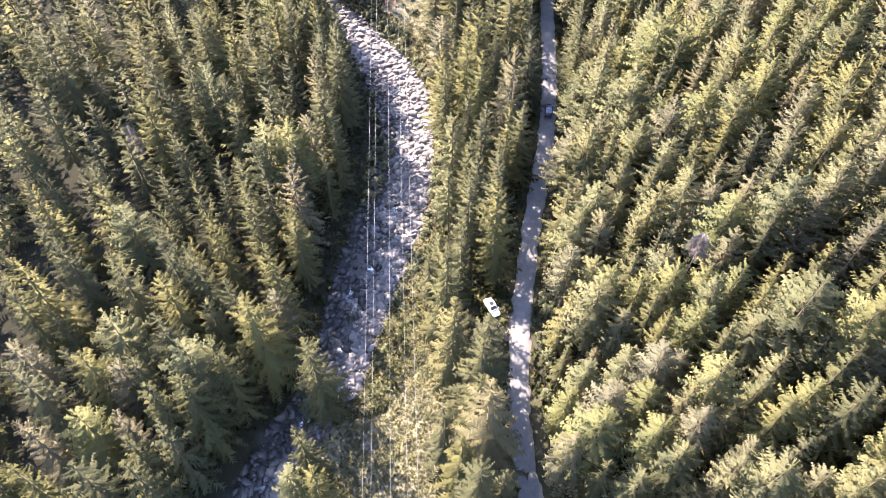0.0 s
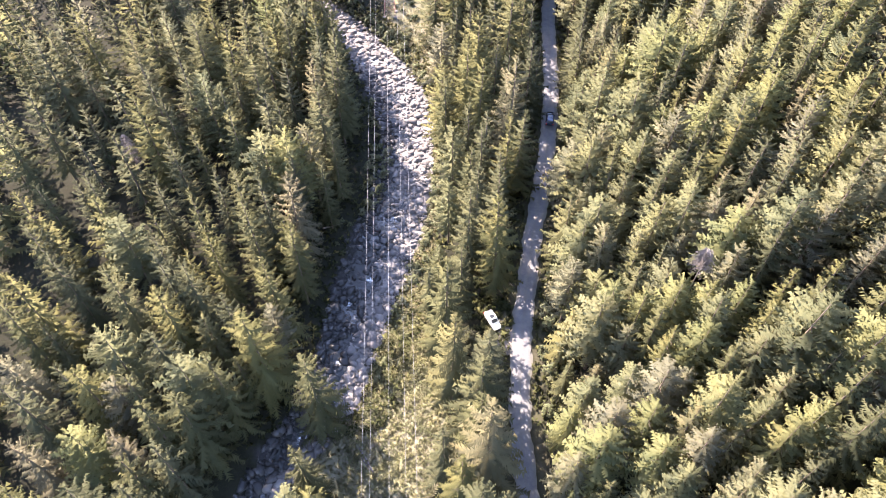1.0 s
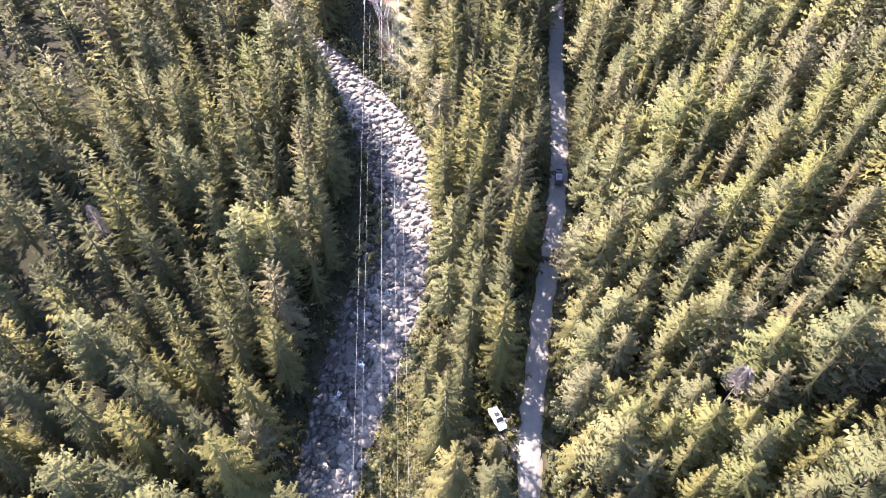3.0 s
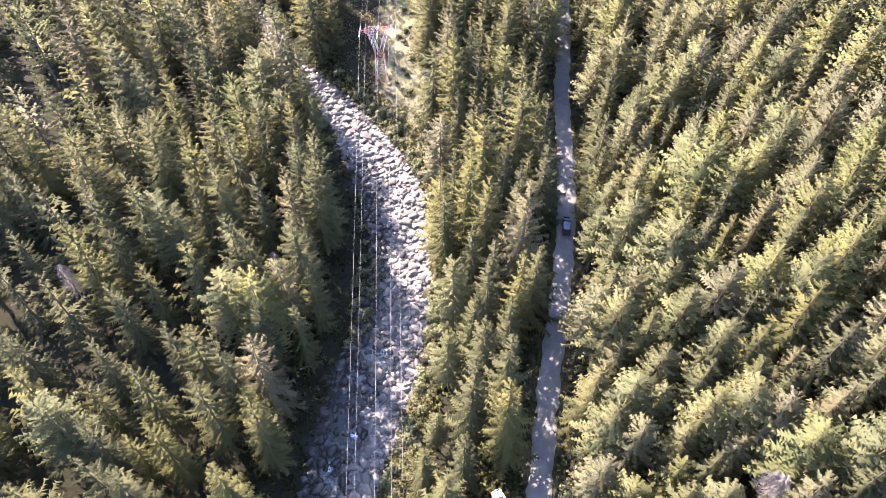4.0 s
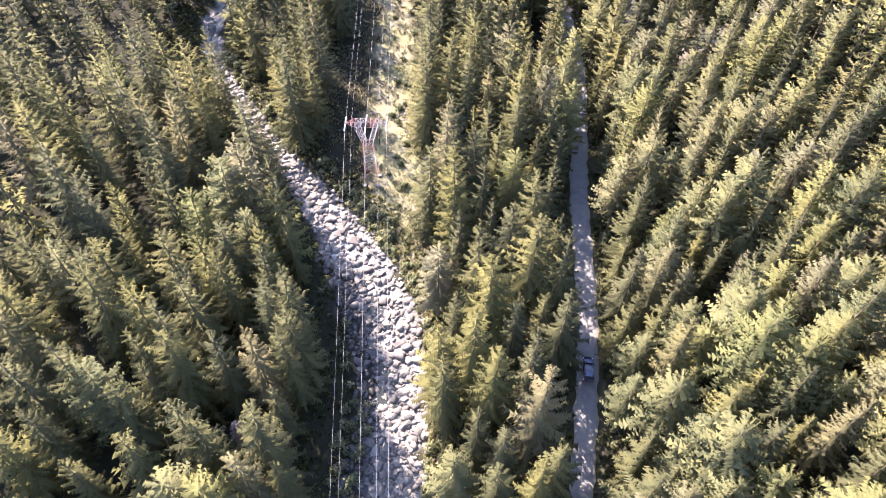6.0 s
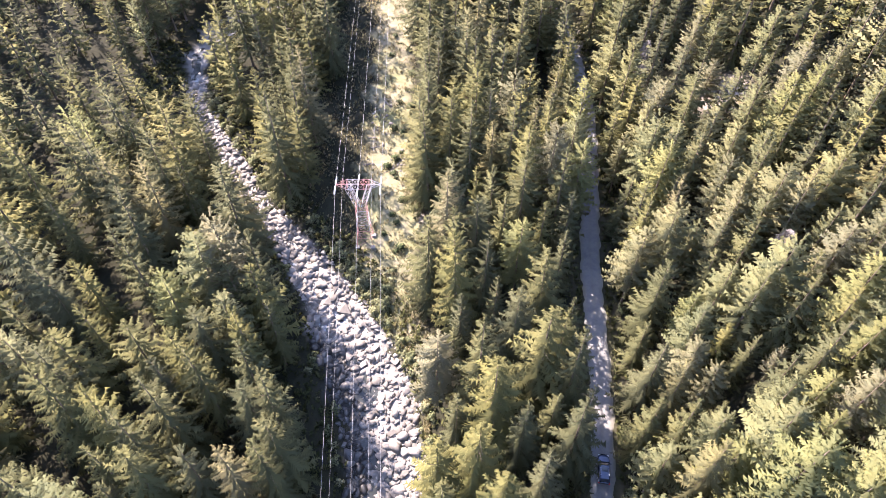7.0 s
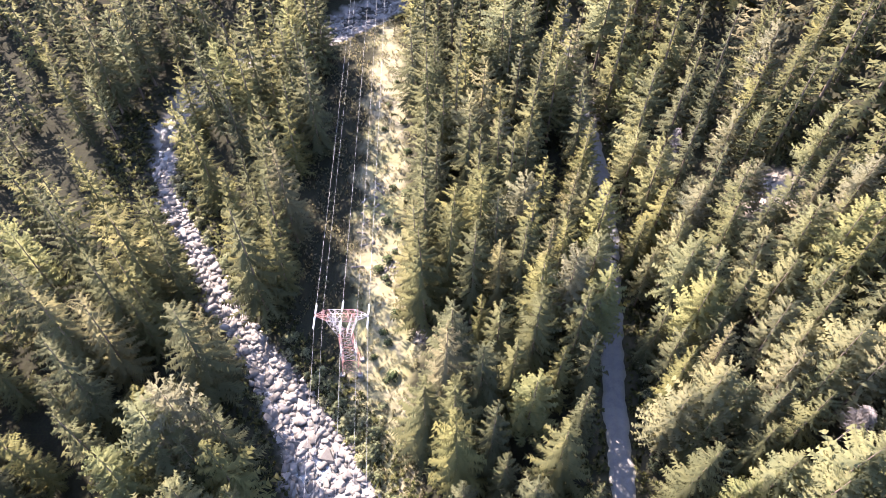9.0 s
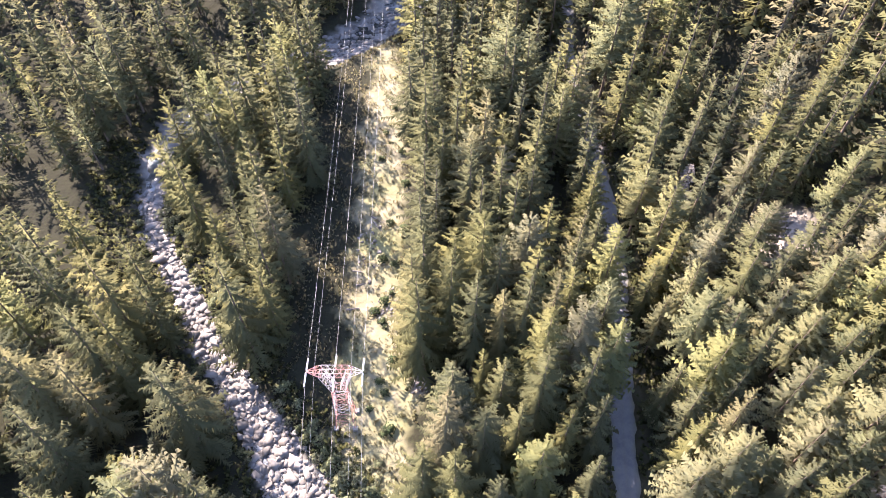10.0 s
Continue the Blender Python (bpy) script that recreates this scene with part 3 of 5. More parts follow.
STANDS.append(("spruce", [
    (-35.7, 108.1, 21.6), (-72.9, 108.3, 18.7), (-45.3, 111.7, 19.3), (-24.8, 113.6, 19.8), (-60.2, 114.2, 21.4), (0.9, 114.8, 21.5), (-53.3, 115.1,
    22.5), (-43.8, 116.3, 20.1), (-40.0, 118.4, 20.4), (-55.1, 118.6, 19.0), (-27.4, 119.1, 21.6), (-33.5, 119.6, 18.9), (-44.4, 119.7, 18.5), (-0.0,
    119.7, 21.0), (-76.3, 119.7, 21.8), (-23.1, 120.0, 20.6), (-83.5, 120.4, 20.7), (5.3, 121.2, 23.8), (-65.4, 121.9, 20.9), (-88.9, 122.6, 20.4),
    (-92.8, 122.9, 19.1), (-41.8, 123.1, 22.0), (-23.1, 124.4, 19.5), (11.7, 124.6, 20.6), (-46.5, 125.9, 21.8), (-84.0, 126.1, 18.1), (-67.4, 127.6,
    19.2), (-38.8, 127.6, 22.2), (-53.5, 127.9, 21.8), (2.6, 128.5, 22.5), (-24.2, 128.6, 22.1), (-77.1, 128.7, 18.3)]))
STANDS.append(("spruce", [
    (21.4, 129.1, 15.5), (8.2, 129.3, 23.3), (-27.6, 129.8, 18.8), (-84.0, 130.8, 19.7), (-79.6, 132.1, 20.8), (-34.7, 132.9, 21.9), (-55.6, 133.0, 20.1),
    (-41.3, 133.7, 21.1), (19.7, 133.7, 23.0), (5.9, 135.6, 23.8), (-55.4, 136.4, 18.5), (-38.9, 136.6, 20.0), (-67.6, 137.0, 19.4), (-45.7, 138.0, 18.8),
    (18.4, 138.6, 19.6), (-29.3, 139.4, 21.1), (-76.4, 140.2, 19.7), (-36.4, 141.0, 19.1), (2.1, 141.2, 19.1), (-54.1, 141.9, 20.7), (-66.1, 143.4, 19.4),
    (11.9, 143.6, 20.0), (-27.1, 144.1, 21.6), (3.5, 144.5, 22.2), (-60.9, 146.8, 19.7), (-57.3, 150.3, 21.4), (-66.7, 151.8, 22.1), (7.5, 152.5, 20.4),
    (-30.1, 153.2, 21.0), (2.8, 154.8, 24.0), (-40.8, 156.4, 23.1), (-2.1, 156.6, 20.4)]))
STANDS.append(("spruce", [
    (-55.1, 158.0, 20.1), (-51.8, 159.4, 22.6), (1.0, 161.6, 24.1), (-75.1, 162.4, 22.8), (10.8, 162.4, 18.9), (-80.8, 162.6, 22.3), (-65.7, 162.9, 22.7),
    (17.7, 163.0, 20.8), (-36.8, 165.8, 23.0), (2.7, 166.0, 23.0), (-51.2, 168.1, 21.7), (-56.7, 168.4, 21.4), (-35.5, 168.9, 23.3), (9.1, 169.1, 18.6),
    (-72.9, 170.2, 24.3), (-61.2, 172.8, 23.2), (7.0, 172.9, 19.1), (-47.9, 173.1, 20.3), (15.7, 174.1, 23.5), (-51.5, 174.3, 22.8),
    (-67.0, 174.9, 21.7), (-79.4, 175.8, 23.9), (-90.0, 175.8, 21.8), (-48.4, 176.6, 21.7), (-2.4, 179.4, 23.1), (5.6, 179.5, 22.8),
    (17.0, 179.8, 22.7), (13.2, 180.1, 21.9), (-86.0, 180.4, 20.7), (10.0, 180.9, 18.0)]))
STANDS.append(("spruce", [
    (-31.5, 182.5, 24.3), (-3.7, 183.2, 22.6), (20.4, 183.2, 19.6), (-59.1, 183.9, 21.4), (-46.2, 184.2, 22.1), (1.7, 184.7, 21.6), (-52.2, 185.3, 21.6),
    (-27.7, 185.8, 23.6), (-62.6, 186.0, 22.3), (9.9, 187.5, 20.3), (-49.3, 190.1, 21.6), (3.0, 190.1, 20.1), (7.3, 191.1, 22.8), (22.1, 192.8, 19.9),
    (-37.6, 197.0, 22.4), (-27.7, 197.4, 22.0), (-30.4, 199.4, 20.0), (26.2, 203.1, 20.4), (11.2, 203.9, 21.2), (5.6, 206.2, 21.6), (-31.1, 206.3, 23.6),
    (-44.5, 206.6, 23.8), (28.1, 208.4, 16.3), (-40.3, 216.4, 20.0), (7.8, 216.4, 24.0), (18.6, 219.5, 23.0), (-26.1, 221.7, 23.7), (-75.6, 223.2, 23.4),
    (-38.9, 223.7, 23.5), (-46.6, 224.9, 24.2), (-0.5, 225.6, 22.5), (-52.3, 226.1, 22.4)]))
STANDS.append(("spruce", [
    (9.9, 227.1, 19.4), (4.1, 230.5, 22.4), (-80.8, 230.5, 23.6), (-74.0, 230.5, 21.3), (-39.0, 232.3, 23.1), (14.4, 232.4, 21.6), (-32.6, 233.3, 20.9),
    (-5.6, 233.6, 21.4), (-72.6, 234.2, 24.0), (-67.6, 243.8, 22.3), (-85.1, 245.3, 21.0), (-79.8, 246.0, 23.8), (-67.3, 250.1, 21.5), (27.6, 250.1,
    18.9), (-27.6, 250.2, 20.3), (-62.2, 251.7, 21.3), (-32.1, 252.5, 20.6), (-55.9, 255.1, 20.2), (22.3, 33.8, 18.5), (50.1, 35.3, 18.1), (43.0, 36.2,
    17.0), (50.4, 45.2, 17.8), (39.4, 47.5, 16.0), (32.3, 51.6, 17.4), (45.4, 52.9, 15.5), (50.5, 53.5, 16.3), (47.8, 62.4, 17.2), (59.6, 71.2, 18.2),
    (41.1, 78.4, 16.5), (35.2, 79.4, 16.3), (49.9, 79.7, 17.1), (46.7, 80.5, 16.2)]))
STANDS.append(("spruce", [
    (61.7, 81.1, 16.4), (22.7, 81.3, 19.0), (65.2, 82.4, 18.4), (42.7, 82.5, 16.8), (47.6, 84.7, 18.9), (30.3, 87.8, 18.9), (60.2, 91.4, 17.4), (61.0,
    96.8, 19.3), (50.2, 97.2, 17.4), (27.2, 98.9, 18.4), (47.7, 101.9, 17.7), (40.3, 102.1, 17.4), (44.6, 103.4, 17.7), (38.0, 107.7, 17.9), (41.9, 110.3,
    16.2), (34.5, 117.8, 19.5), (30.1, 126.6, 16.1), (50.6, 130.0, 18.0), (34.0, 130.5, 17.4), (31.5, 134.0, 18.2), (43.9, 134.5, 16.2), (63.3, 139.2,
    17.8), (31.9, 141.4, 16.1), (59.8, 142.8, 18.2), (34.3, 146.7, 19.3), (42.6, 149.8, 17.6), (43.9, 153.5, 17.3), (66.9, 158.3, 17.9), (34.4, 160.1,
    18.6), (39.8, 162.0, 18.4), (59.2, 164.6, 18.4), (52.5, 165.0, 17.5)]))
STANDS.append(("spruce", [
    (40.7, 166.8, 18.9), (34.2, 170.3, 18.7), (44.5, 171.1, 18.2), (45.2, 182.4, 19.3), (34.8, 188.4, 18.6), (61.0, 210.2, 17.9), (50.5, 213.6, 16.3),
    (65.8, 214.8, 18.8), (69.1, 220.5, 18.5), (63.5, 229.5, 18.5), (67.4, 232.4, 17.2), (42.4, 236.9, 15.9), (38.9, 251.5, 16.6), (35.3, 251.7, 15.9)]))
STANDS.append(("pine", [
    (-22.0, 33.5, 19.0), (-52.7, 41.1, 20.2), (-49.9, 49.1, 16.7), (-38.5, 50.9, 20.2), (-66.6, 52.5, 18.3), (-51.6, 55.2, 20.0), (-38.7, 60.9, 17.7),
    (8.3, 63.3, 8.9), (-29.0, 63.8, 16.9), (4.6, 64.5, 8.3), (-55.8, 77.0, 18.4), (-0.9, 80.4, 11.5), (1.2, 91.3, 17.0), (-30.3, 98.1, 20.4), (-35.2,
    99.5, 18.4), (-27.0, 102.6, 19.9), (2.1, 102.9, 19.3), (-49.2, 113.3, 19.2), (-63.0, 136.5, 17.9), (-0.6, 137.4, 19.2), (-33.1, 143.6, 19.6), (-42.9,
    146.8, 19.8), (-38.5, 151.9, 20.8), (13.4, 157.8, 19.0), (-36.7, 159.3, 7.7), (-41.4, 163.6, 8.8), (2.0, 169.5, 18.0), (25.3, 173.7, 20.2), (24.7,
    179.2, 21.7), (-66.3, 181.2, 20.6), (25.5, 182.8, 18.4), (14.9, 193.7, 18.0)]))
STANDS.append(("pine", [
    (23.2, 223.4, 20.3), (-45.5, 230.6, 19.8), (-69.3, 239.4, 20.8), (-31.8, 240.2, 22.0), (48.4, 25.9, 16.7), (44.8, 27.6, 15.3), (36.6, 30.6, 17.1),
    (34.0, 36.6, 17.7), (29.7, 37.4, 14.6), (18.5, 37.6, 17.5), (21.8, 39.0, 17.6), (41.7, 40.4, 15.3), (28.7, 42.3, 16.7), (19.1, 45.1, 14.7), (21.5,
    48.0, 16.3), (27.7, 48.4, 15.7), (37.1, 52.2, 15.5), (28.0, 55.0, 15.9), (42.7, 57.0, 16.7), (58.8, 58.7, 15.2), (39.2, 59.1, 16.4), (30.3, 59.4,
    17.3), (53.3, 63.6, 17.4), (24.9, 65.8, 14.6), (56.4, 65.9, 17.8), (21.6, 68.7, 15.6), (31.0, 78.8, 15.4), (27.2, 79.1, 16.9), (31.3, 83.3, 15.7),
    (64.6, 86.5, 15.1), (26.8, 87.1, 15.2), (35.0, 89.7, 17.3)]))
STANDS.append(("pine", [
    (40.6, 91.8, 17.3), (46.0, 92.8, 16.9), (24.0, 94.6, 17.6), (29.6, 95.9, 17.5), (53.7, 101.8, 17.0), (60.8, 106.0, 17.0), (28.1, 113.6, 16.6), (37.1,
    123.5, 14.7), (52.9, 123.8, 16.7), (44.3, 125.2, 17.5), (65.0, 133.4, 14.9), (57.5, 150.9, 15.6), (32.9, 154.7, 17.0), (72.4, 154.7, 16.3), (50.5,
    156.0, 16.2), (47.4, 158.1, 16.1), (49.5, 161.5, 14.7), (50.5, 172.9, 16.4), (41.8, 174.9, 17.9), (39.2, 178.0, 17.5), (55.5, 179.8, 16.3), (35.1,
    181.9, 14.4), (39.5, 184.7, 17.2), (61.9, 195.8, 16.2), (54.7, 201.9, 15.0), (51.5, 204.5, 15.7), (36.4, 206.7, 15.2), (42.3, 222.2, 14.9), (39.7,
    226.0, 16.9), (50.0, 237.3, 14.7)]))
# where dead trees stand
DEAD_AT = [(39.3, 64.0), (43.8, 207.6), (-65.4, 105.2), (-30.8, 111.5), (52.0, 150.0)]
NAMED = [(kind, *tree) for kind, stand in STANDS for tree in stand]


# openings in the canopy: x, y and half axes
GAPS = [(60, 240, 6, 10), (24, 258, 3.5, 12), (-66, 226, 5, 7), (-70, 192, 3, 5), (35.5, 180, 3.5, 9), (44.5, 99.5, 3.2, 3), (22, 211, 4.5, 15), (18, 140, 2.2, 9), (17, 120, 2.2, 8), (65.5, 203, 4, 3.5),
        (-31, 64, 5.5, 16), (10.5, 70.5, 3.2, 5), (9.5, 71, 3, 5), (6.5, 76, 3.5, 4), (0, 83, 4.5, 4.5), (-56, 266, 7, 9), (-67, 236, 5, 9),
        (-57, 193, 4, 9), (-69, 214, 5, 11), (-48, 160, 4, 6)]


def free_for_trees(x, y):
    """Whether forest trees may stand here."""
    xl, xr, xt, ed = (float(q) for q in (bank_left(y), bank_right(y), road_x(y), forest_edge(y)))
    if xl - (8.5 if 110 < y < 144 else 11.5 if 155 < y < 215 else 5.0) < x < xr + (4.2 if y > 150 else 1.5):
        return False
    if (-3.4 if y > 172 else -6.0) < x - xt < (6.0 if y < 150 else 4.6):
        return False
    for gx, gy, rx, ry in GAPS:
        if (x - gx) ** 2 / rx ** 2 + (y - gy) ** 2 / ry ** 2 < 1:
            return False
    if x > xt:
        return math.hypot((x - 58) / 4.5, (y - 196) / 6) > 1
    if x > ed + (6.0 if 135 < y < 178 else 4.6 if y > 76 else 3.0):
        return math.hypot((x - 10.5) / 2.8, (y - 69) / 4.5) > 1
    if y > 178 and x < -28.5:
        return True
    if x < xl:
        return True
    return False


def scatter():
    """Places for the rest of the forest: random, with a least distance."""
    rng = random.Random(5)
    cell = 4.0
    grid = {}

    def near(x, y, d):
        i, j = int(x // cell), int(y // cell)
        for a in range(i - 2, i + 3):
            for b in range(j - 2, j + 3):
                for px, py in grid.get((a, b), ()):
                    if (px - x) ** 2 + (py - y) ** 2 < d * d:
                        return True
        return False

    for _, x, y, _ in NAMED:
        grid.setdefault((int(x // cell), int(y // cell)), []).append((x, y))
    for x, y in DEAD_AT:
        grid.setdefault((int(x // cell), int(y // cell)), []).append((x, y))
    found = []
    for _ in range(80000):
        y = rng.uniform(8, 350)
        half = 66 + 0.34 * y
        x = rng.uniform(-half - 12, min(half + 6, 125))
        if not free_for_trees(x, y):
            continue
        right = x > road_x(y)
        d = (4.1 if y < 195 else 6.2) if right else (5.0 if x > forest_edge(y) else (8.2 if y < 150 else 8.2))
        if not right and x < forest_edge(y) and (bank_left(y) - 12 < x < bank_left(y) or (y > 165 and x > -36)):
            d = 4.6
        if near(x, y, d * rng.uniform(0.85, 1.25)):
            continue
        grid.setdefault((int(x // cell), int(y // cell)), []).append((x, y))
        found.append((x, y, rng.random(), rng.random(), rng.random(), rng.random()))
    return found


def plant_forest():
    rng = random.Random(9)
    counts = {"s": 0, "p": 0}
    woods = Woods()
    for kind, x, y, h in NAMED:
        kinds = PINES if kind == "pine" else SPRUCES
        counts[kind[0]] += 1
        kinds[rng.randrange(len(kinds))].plant(x, y, h, rng.uniform(0, 360), rng.uniform(0.85, 1.1) * (1.0 if kind == "pine" else 0.97), (rng.uniform(-1.5, 1.5), rng.uniform(-1.5, 1.5)))
    # the spruces leave the parked car in the open
    rest = [q for q in scatter() if math.hypot((q[0] - 7.8) / 2.4, (q[1] - 70) / 4) > 1]
    rest.sort(key=lambda q: abs(q[0]) + 0.25 * abs(q[1] - 115))
    for x, y, a, b, c, d in rest:
        right = x > road_x(y)
        pine = a < ((0.6 if y < 200 else 0.15) if right else 0.08)
        h = (14.5 + 6 * b if pine else 16 + 6.5 * b) * (0.62 if c < 0.1 else 1.0)
        if right:
            h *= 0.94 if y < 195 else 1.3
        elif bank_left(y) - 14 < x < bank_left(y) and y < 150:
            h = max(h, 18.5) * 1.1
        elif x > forest_edge(y):
            h = max(h, 17.0) * 1.14
        elif y > 150 and x < -20:
            h *= 1.12
        wide = (0.85 + 0.35 * d) * (1.0 if pine else 0.97)
        if not right and y > 150 and x < -20 or right and y > 200:
            wide *= 0.9
        key = "p" if pine else "s"
        if counts[key] < 300 and abs(x) < 70:
            counts[key] += 1
            (PINES if pine else SPRUCES)[int(d * 97) % (3 if pine else 4)].plant(x, y, h, 360 * c, wide, (rng.uniform(-2, 2), rng.uniform(-2, 2)))
        else:
            if abs(x) < 66 and y < 235:
                far = (MID_PINES if pine else MID_SPRUCES)[int(d * 97) % 2]
            else:
                far = FAR_PINES[int(d * 97) % 2] if pine else FAR_SPRUCES[int(d * 97) % 3]
            z = gz(x, y)
            woods.add(far, x, y, z, h / (17 if pine else 20), wide, 6.28 * c, d, 1 if pine else 0)
            woods.add(STAKE, x, y, z, h / 20, 1.0, 0.0, d, 2)
    woods.finish("forest", "dense far-reaching conifer forest of spruce and pine", "forest", [M_SPRUCE, M_PINE, M_BARK])
    print("trees", counts, len(rest), "far triangles", sum(len(f) for f in woods.f))


plant_forest()

# ---------------------------------------------------------------- the power line
PYLON = (-14.9, 171.0)
PYLON_FOOT = gz(*PYLON)
ARM_Z = 19.6


def build_pylon():
    """Lattice tower of a single-circuit line: slim body, widening fork, straight cross-arm."""
    root = tagged(new("power_pylon"), "red and white painted steel lattice pylon in the grassy clearing", "pylon")
    root.location = (PYLON[0], PYLON[1], PYLON_FOOT)
    top = ARM_Z - PYLON_FOOT

    def lattice(levels, paint, label):
        """A square lattice section: four legs and four braced faces; levels are (z, half width in x, half width in y)."""
        for i in range(4):
            j = (i + 1) % 4
            leg, brace = bmesh.new(), bmesh.new()
            for (z0, a0, b0), (z1, a1, b1) in zip(levels[:-1], levels[1:]):
                lo = [(-a0, -b0, z0), (a0, -b0, z0), (a0, b0, z0), (-a0, b0, z0)]
                hi = [(-a1, -b1, z1), (a1, -b1, z1), (a1, b1, z1), (-a1, b1, z1)]
                bar(leg, lo[i], hi[i], 0.05)
                bar(brace, lo[i], hi[j], 0.024)
                bar(brace, lo[j], hi[i], 0.024)
                bar(brace, hi[i], hi[j], 0.035)
            part("leg", leg, paint, root, label)
            part("bracing", brace, paint, root)

    body = [(0.3, 1.55, 1.55), (2.6, 1.38, 1.38), (4.6, 1.24, 1.24)]
    waist = top - 5.2
    lattice(body, M_RED, "red painted leg")
    zs = np.linspace(4.6, waist, 5)
    ws = np.linspace(1.24, 0.98, 5)
    lattice([(z, w, w) for z, w in zip(zs[:3], ws[:3])], M_PALE, "white painted leg section")
    lattice([(z, w, w) for z, w in zip(zs[2:], ws[2:])], M_RED, "red painted leg section")
    # the fork widens to both sides below the cross-arm
    for sgn in (-1, 1):
        bm = bmesh.new()
        n = 4
        pts = []
        for i in range(n + 1):
            u = i / n
            z = waist + (top - 0.7 - waist) * u
            cx = sgn * (0.55 + 1.35 * u)
            pts.append([(cx + dx, dy, z) for dx, dy in ((-0.42, -0.7), (0.42, -0.7), (0.42, 0.7), (-0.42, 0.7))])
        for lo, hi in zip(pts[:-1], pts[1:]):
            for i in range(4):
                j = (i + 1) % 4
                bar(bm, lo[i], hi[i], 0.05)
                bar(bm, lo[i], hi[j], 0.03)
                bar(bm, hi[i], hi[j], 0.03)
        part("fork", bm, M_PALE, root, "white lattice fork")
    # the cross-arm, tapering to its tips
    for a, b, paint, lab in ((-4.1, -2.0, M_RED, "red arm tip"), (-2.0, 0.0, M_PALE, "white arm section"),
                             (0.0, 2.0, M_RED, "red arm section"), (2.0, 4.1, M_PALE, "white arm tip")):
        bm = bmesh.new()
        n = 2
        rows = []
        for i in range(n + 1):
            x = a + (b - a) * i / n
            k = 1.0 if abs(x) < 2.3 else max(0.06, 1 - (abs(x) - 2.3) / 1.85)
            rows.append([(x, -0.7 * k, top - 0.6 * k), (x, 0.7 * k, top - 0.6 * k), (x, 0.7 * k, top + 0.6 * k), (x, -0.7 * k, top + 0.6 * k)])
        for r0, r1 in zip(rows[:-1], rows[1:]):
            for i in range(4):
                j = (i + 1) % 4
                bar(bm, r0[i], r1[i], 0.05)
                bar(bm, r0[i], r1[j], 0.028)
                bar(bm, r1[i], r1[j], 0.03)
        part("cross_arm", bm, paint, root, lab)
    for x in (-2.6, 2.6):
        bm = bmesh.new()
        bar(bm, (x, -0.4, top + 0.3), (x, 0, top + 1.6), 0.06)
        bar(bm, (x, 0.4, top + 0.3), (x, 0, top + 1.6), 0.06)
        part("earth_wire_peak", bm, M_RED, root)
    for sx in (-1, 1):
        for sy in (-1, 1):
            bm = bmesh.new()
            box(bm, sx * 1.55 - 0.4, sy * 1.55 - 0.4, -0.9, sx * 1.55 + 0.4, sy * 1.55 + 0.4, 0.42, 0.05)
            part("footing", bm, M_CONCRETE, root, "concrete footing")
    # tension insulators on both sides of each arm end
    for x in (-4.1, 0.0, 4.1):
        for sy in (-1, 1):
            bm = bmesh.new()
            y0 = 0.75 if x == 0 else 0.12
            for i in range(11):
                bar(bm, (x, sy * (y0 + 0.2 + i * 0.17), top - 0.12 - i * 0.012), (x, sy * (y0 + 0.29 + i * 0.17), top - 0.12 - i * 0.012), 0.15, 8, 0.07)
            bar(bm, (x, sy * y0, top - 0.1), (x, sy * (y0 + 2.2), top - 0.26), 0.045, 5)
            part("insulator", bm, M_CERAMIC, root, "white ceramic insulator string")


build_pylon()


def wire(name, label, x_arm, z_arm, r, y_gap, sag):
    """One conductor with its sag in the spans before and behind the pylon."""
    cu = bpy.data.curves.new(name, "CURVE")
    cu.dimensions, cu.bevel_depth, cu.bevel_resolution = "3D", r, 1
    for sgn, slope_x, span, end_rise in ((-1, -0.052, 230.0, -13.0), (1, -0.028, 260.0, 17.0)):
        sp = cu.splines.new("POLY")
        n = 44
        sp.points.add(n)
        for i in range(n + 1):
            u = i / n
            y = PYLON[1] + sgn * (y_gap + (span - y_gap) * u)
            x = PYLON[0] + x_arm - slope_x * (PYLON[1] - y) if sgn < 0 else PYLON[0] + x_arm + slope_x * (y - PYLON[1])
            sp.points[i].co = (x, y, z_arm + end_rise * u - sag * 4 * u * (1 - u), 1)
    cu.materials.append(M_WIRE)
    dg = bpy.context.evaluated_depsgraph_get()
    tmp = bpy.data.objects.new(name, cu)
    scene.collection.objects.link(tmp)
    dg.update()
    me = bpy.data.meshes.new_from_object(tmp.evaluated_get(dg))
    bpy.data.objects.remove(tmp)
    tagged(new(name, me), label, "power line", "wires of the power line")


for xa in (-4.1, 0.0, 4.1):
    wire("conductor", "bare aluminium conductor hanging from the pylon's insulators", xa, ARM_Z - 0.26, 0.015, 2.9 if xa == 0 else 2.3, 5.0)
for xa in (-2.6, 2.6):
    wire("earth_wire", "thin earth wire strung over the pylon's top", xa, ARM_Z + 1.6, 0.011, 0.0, 4.0)


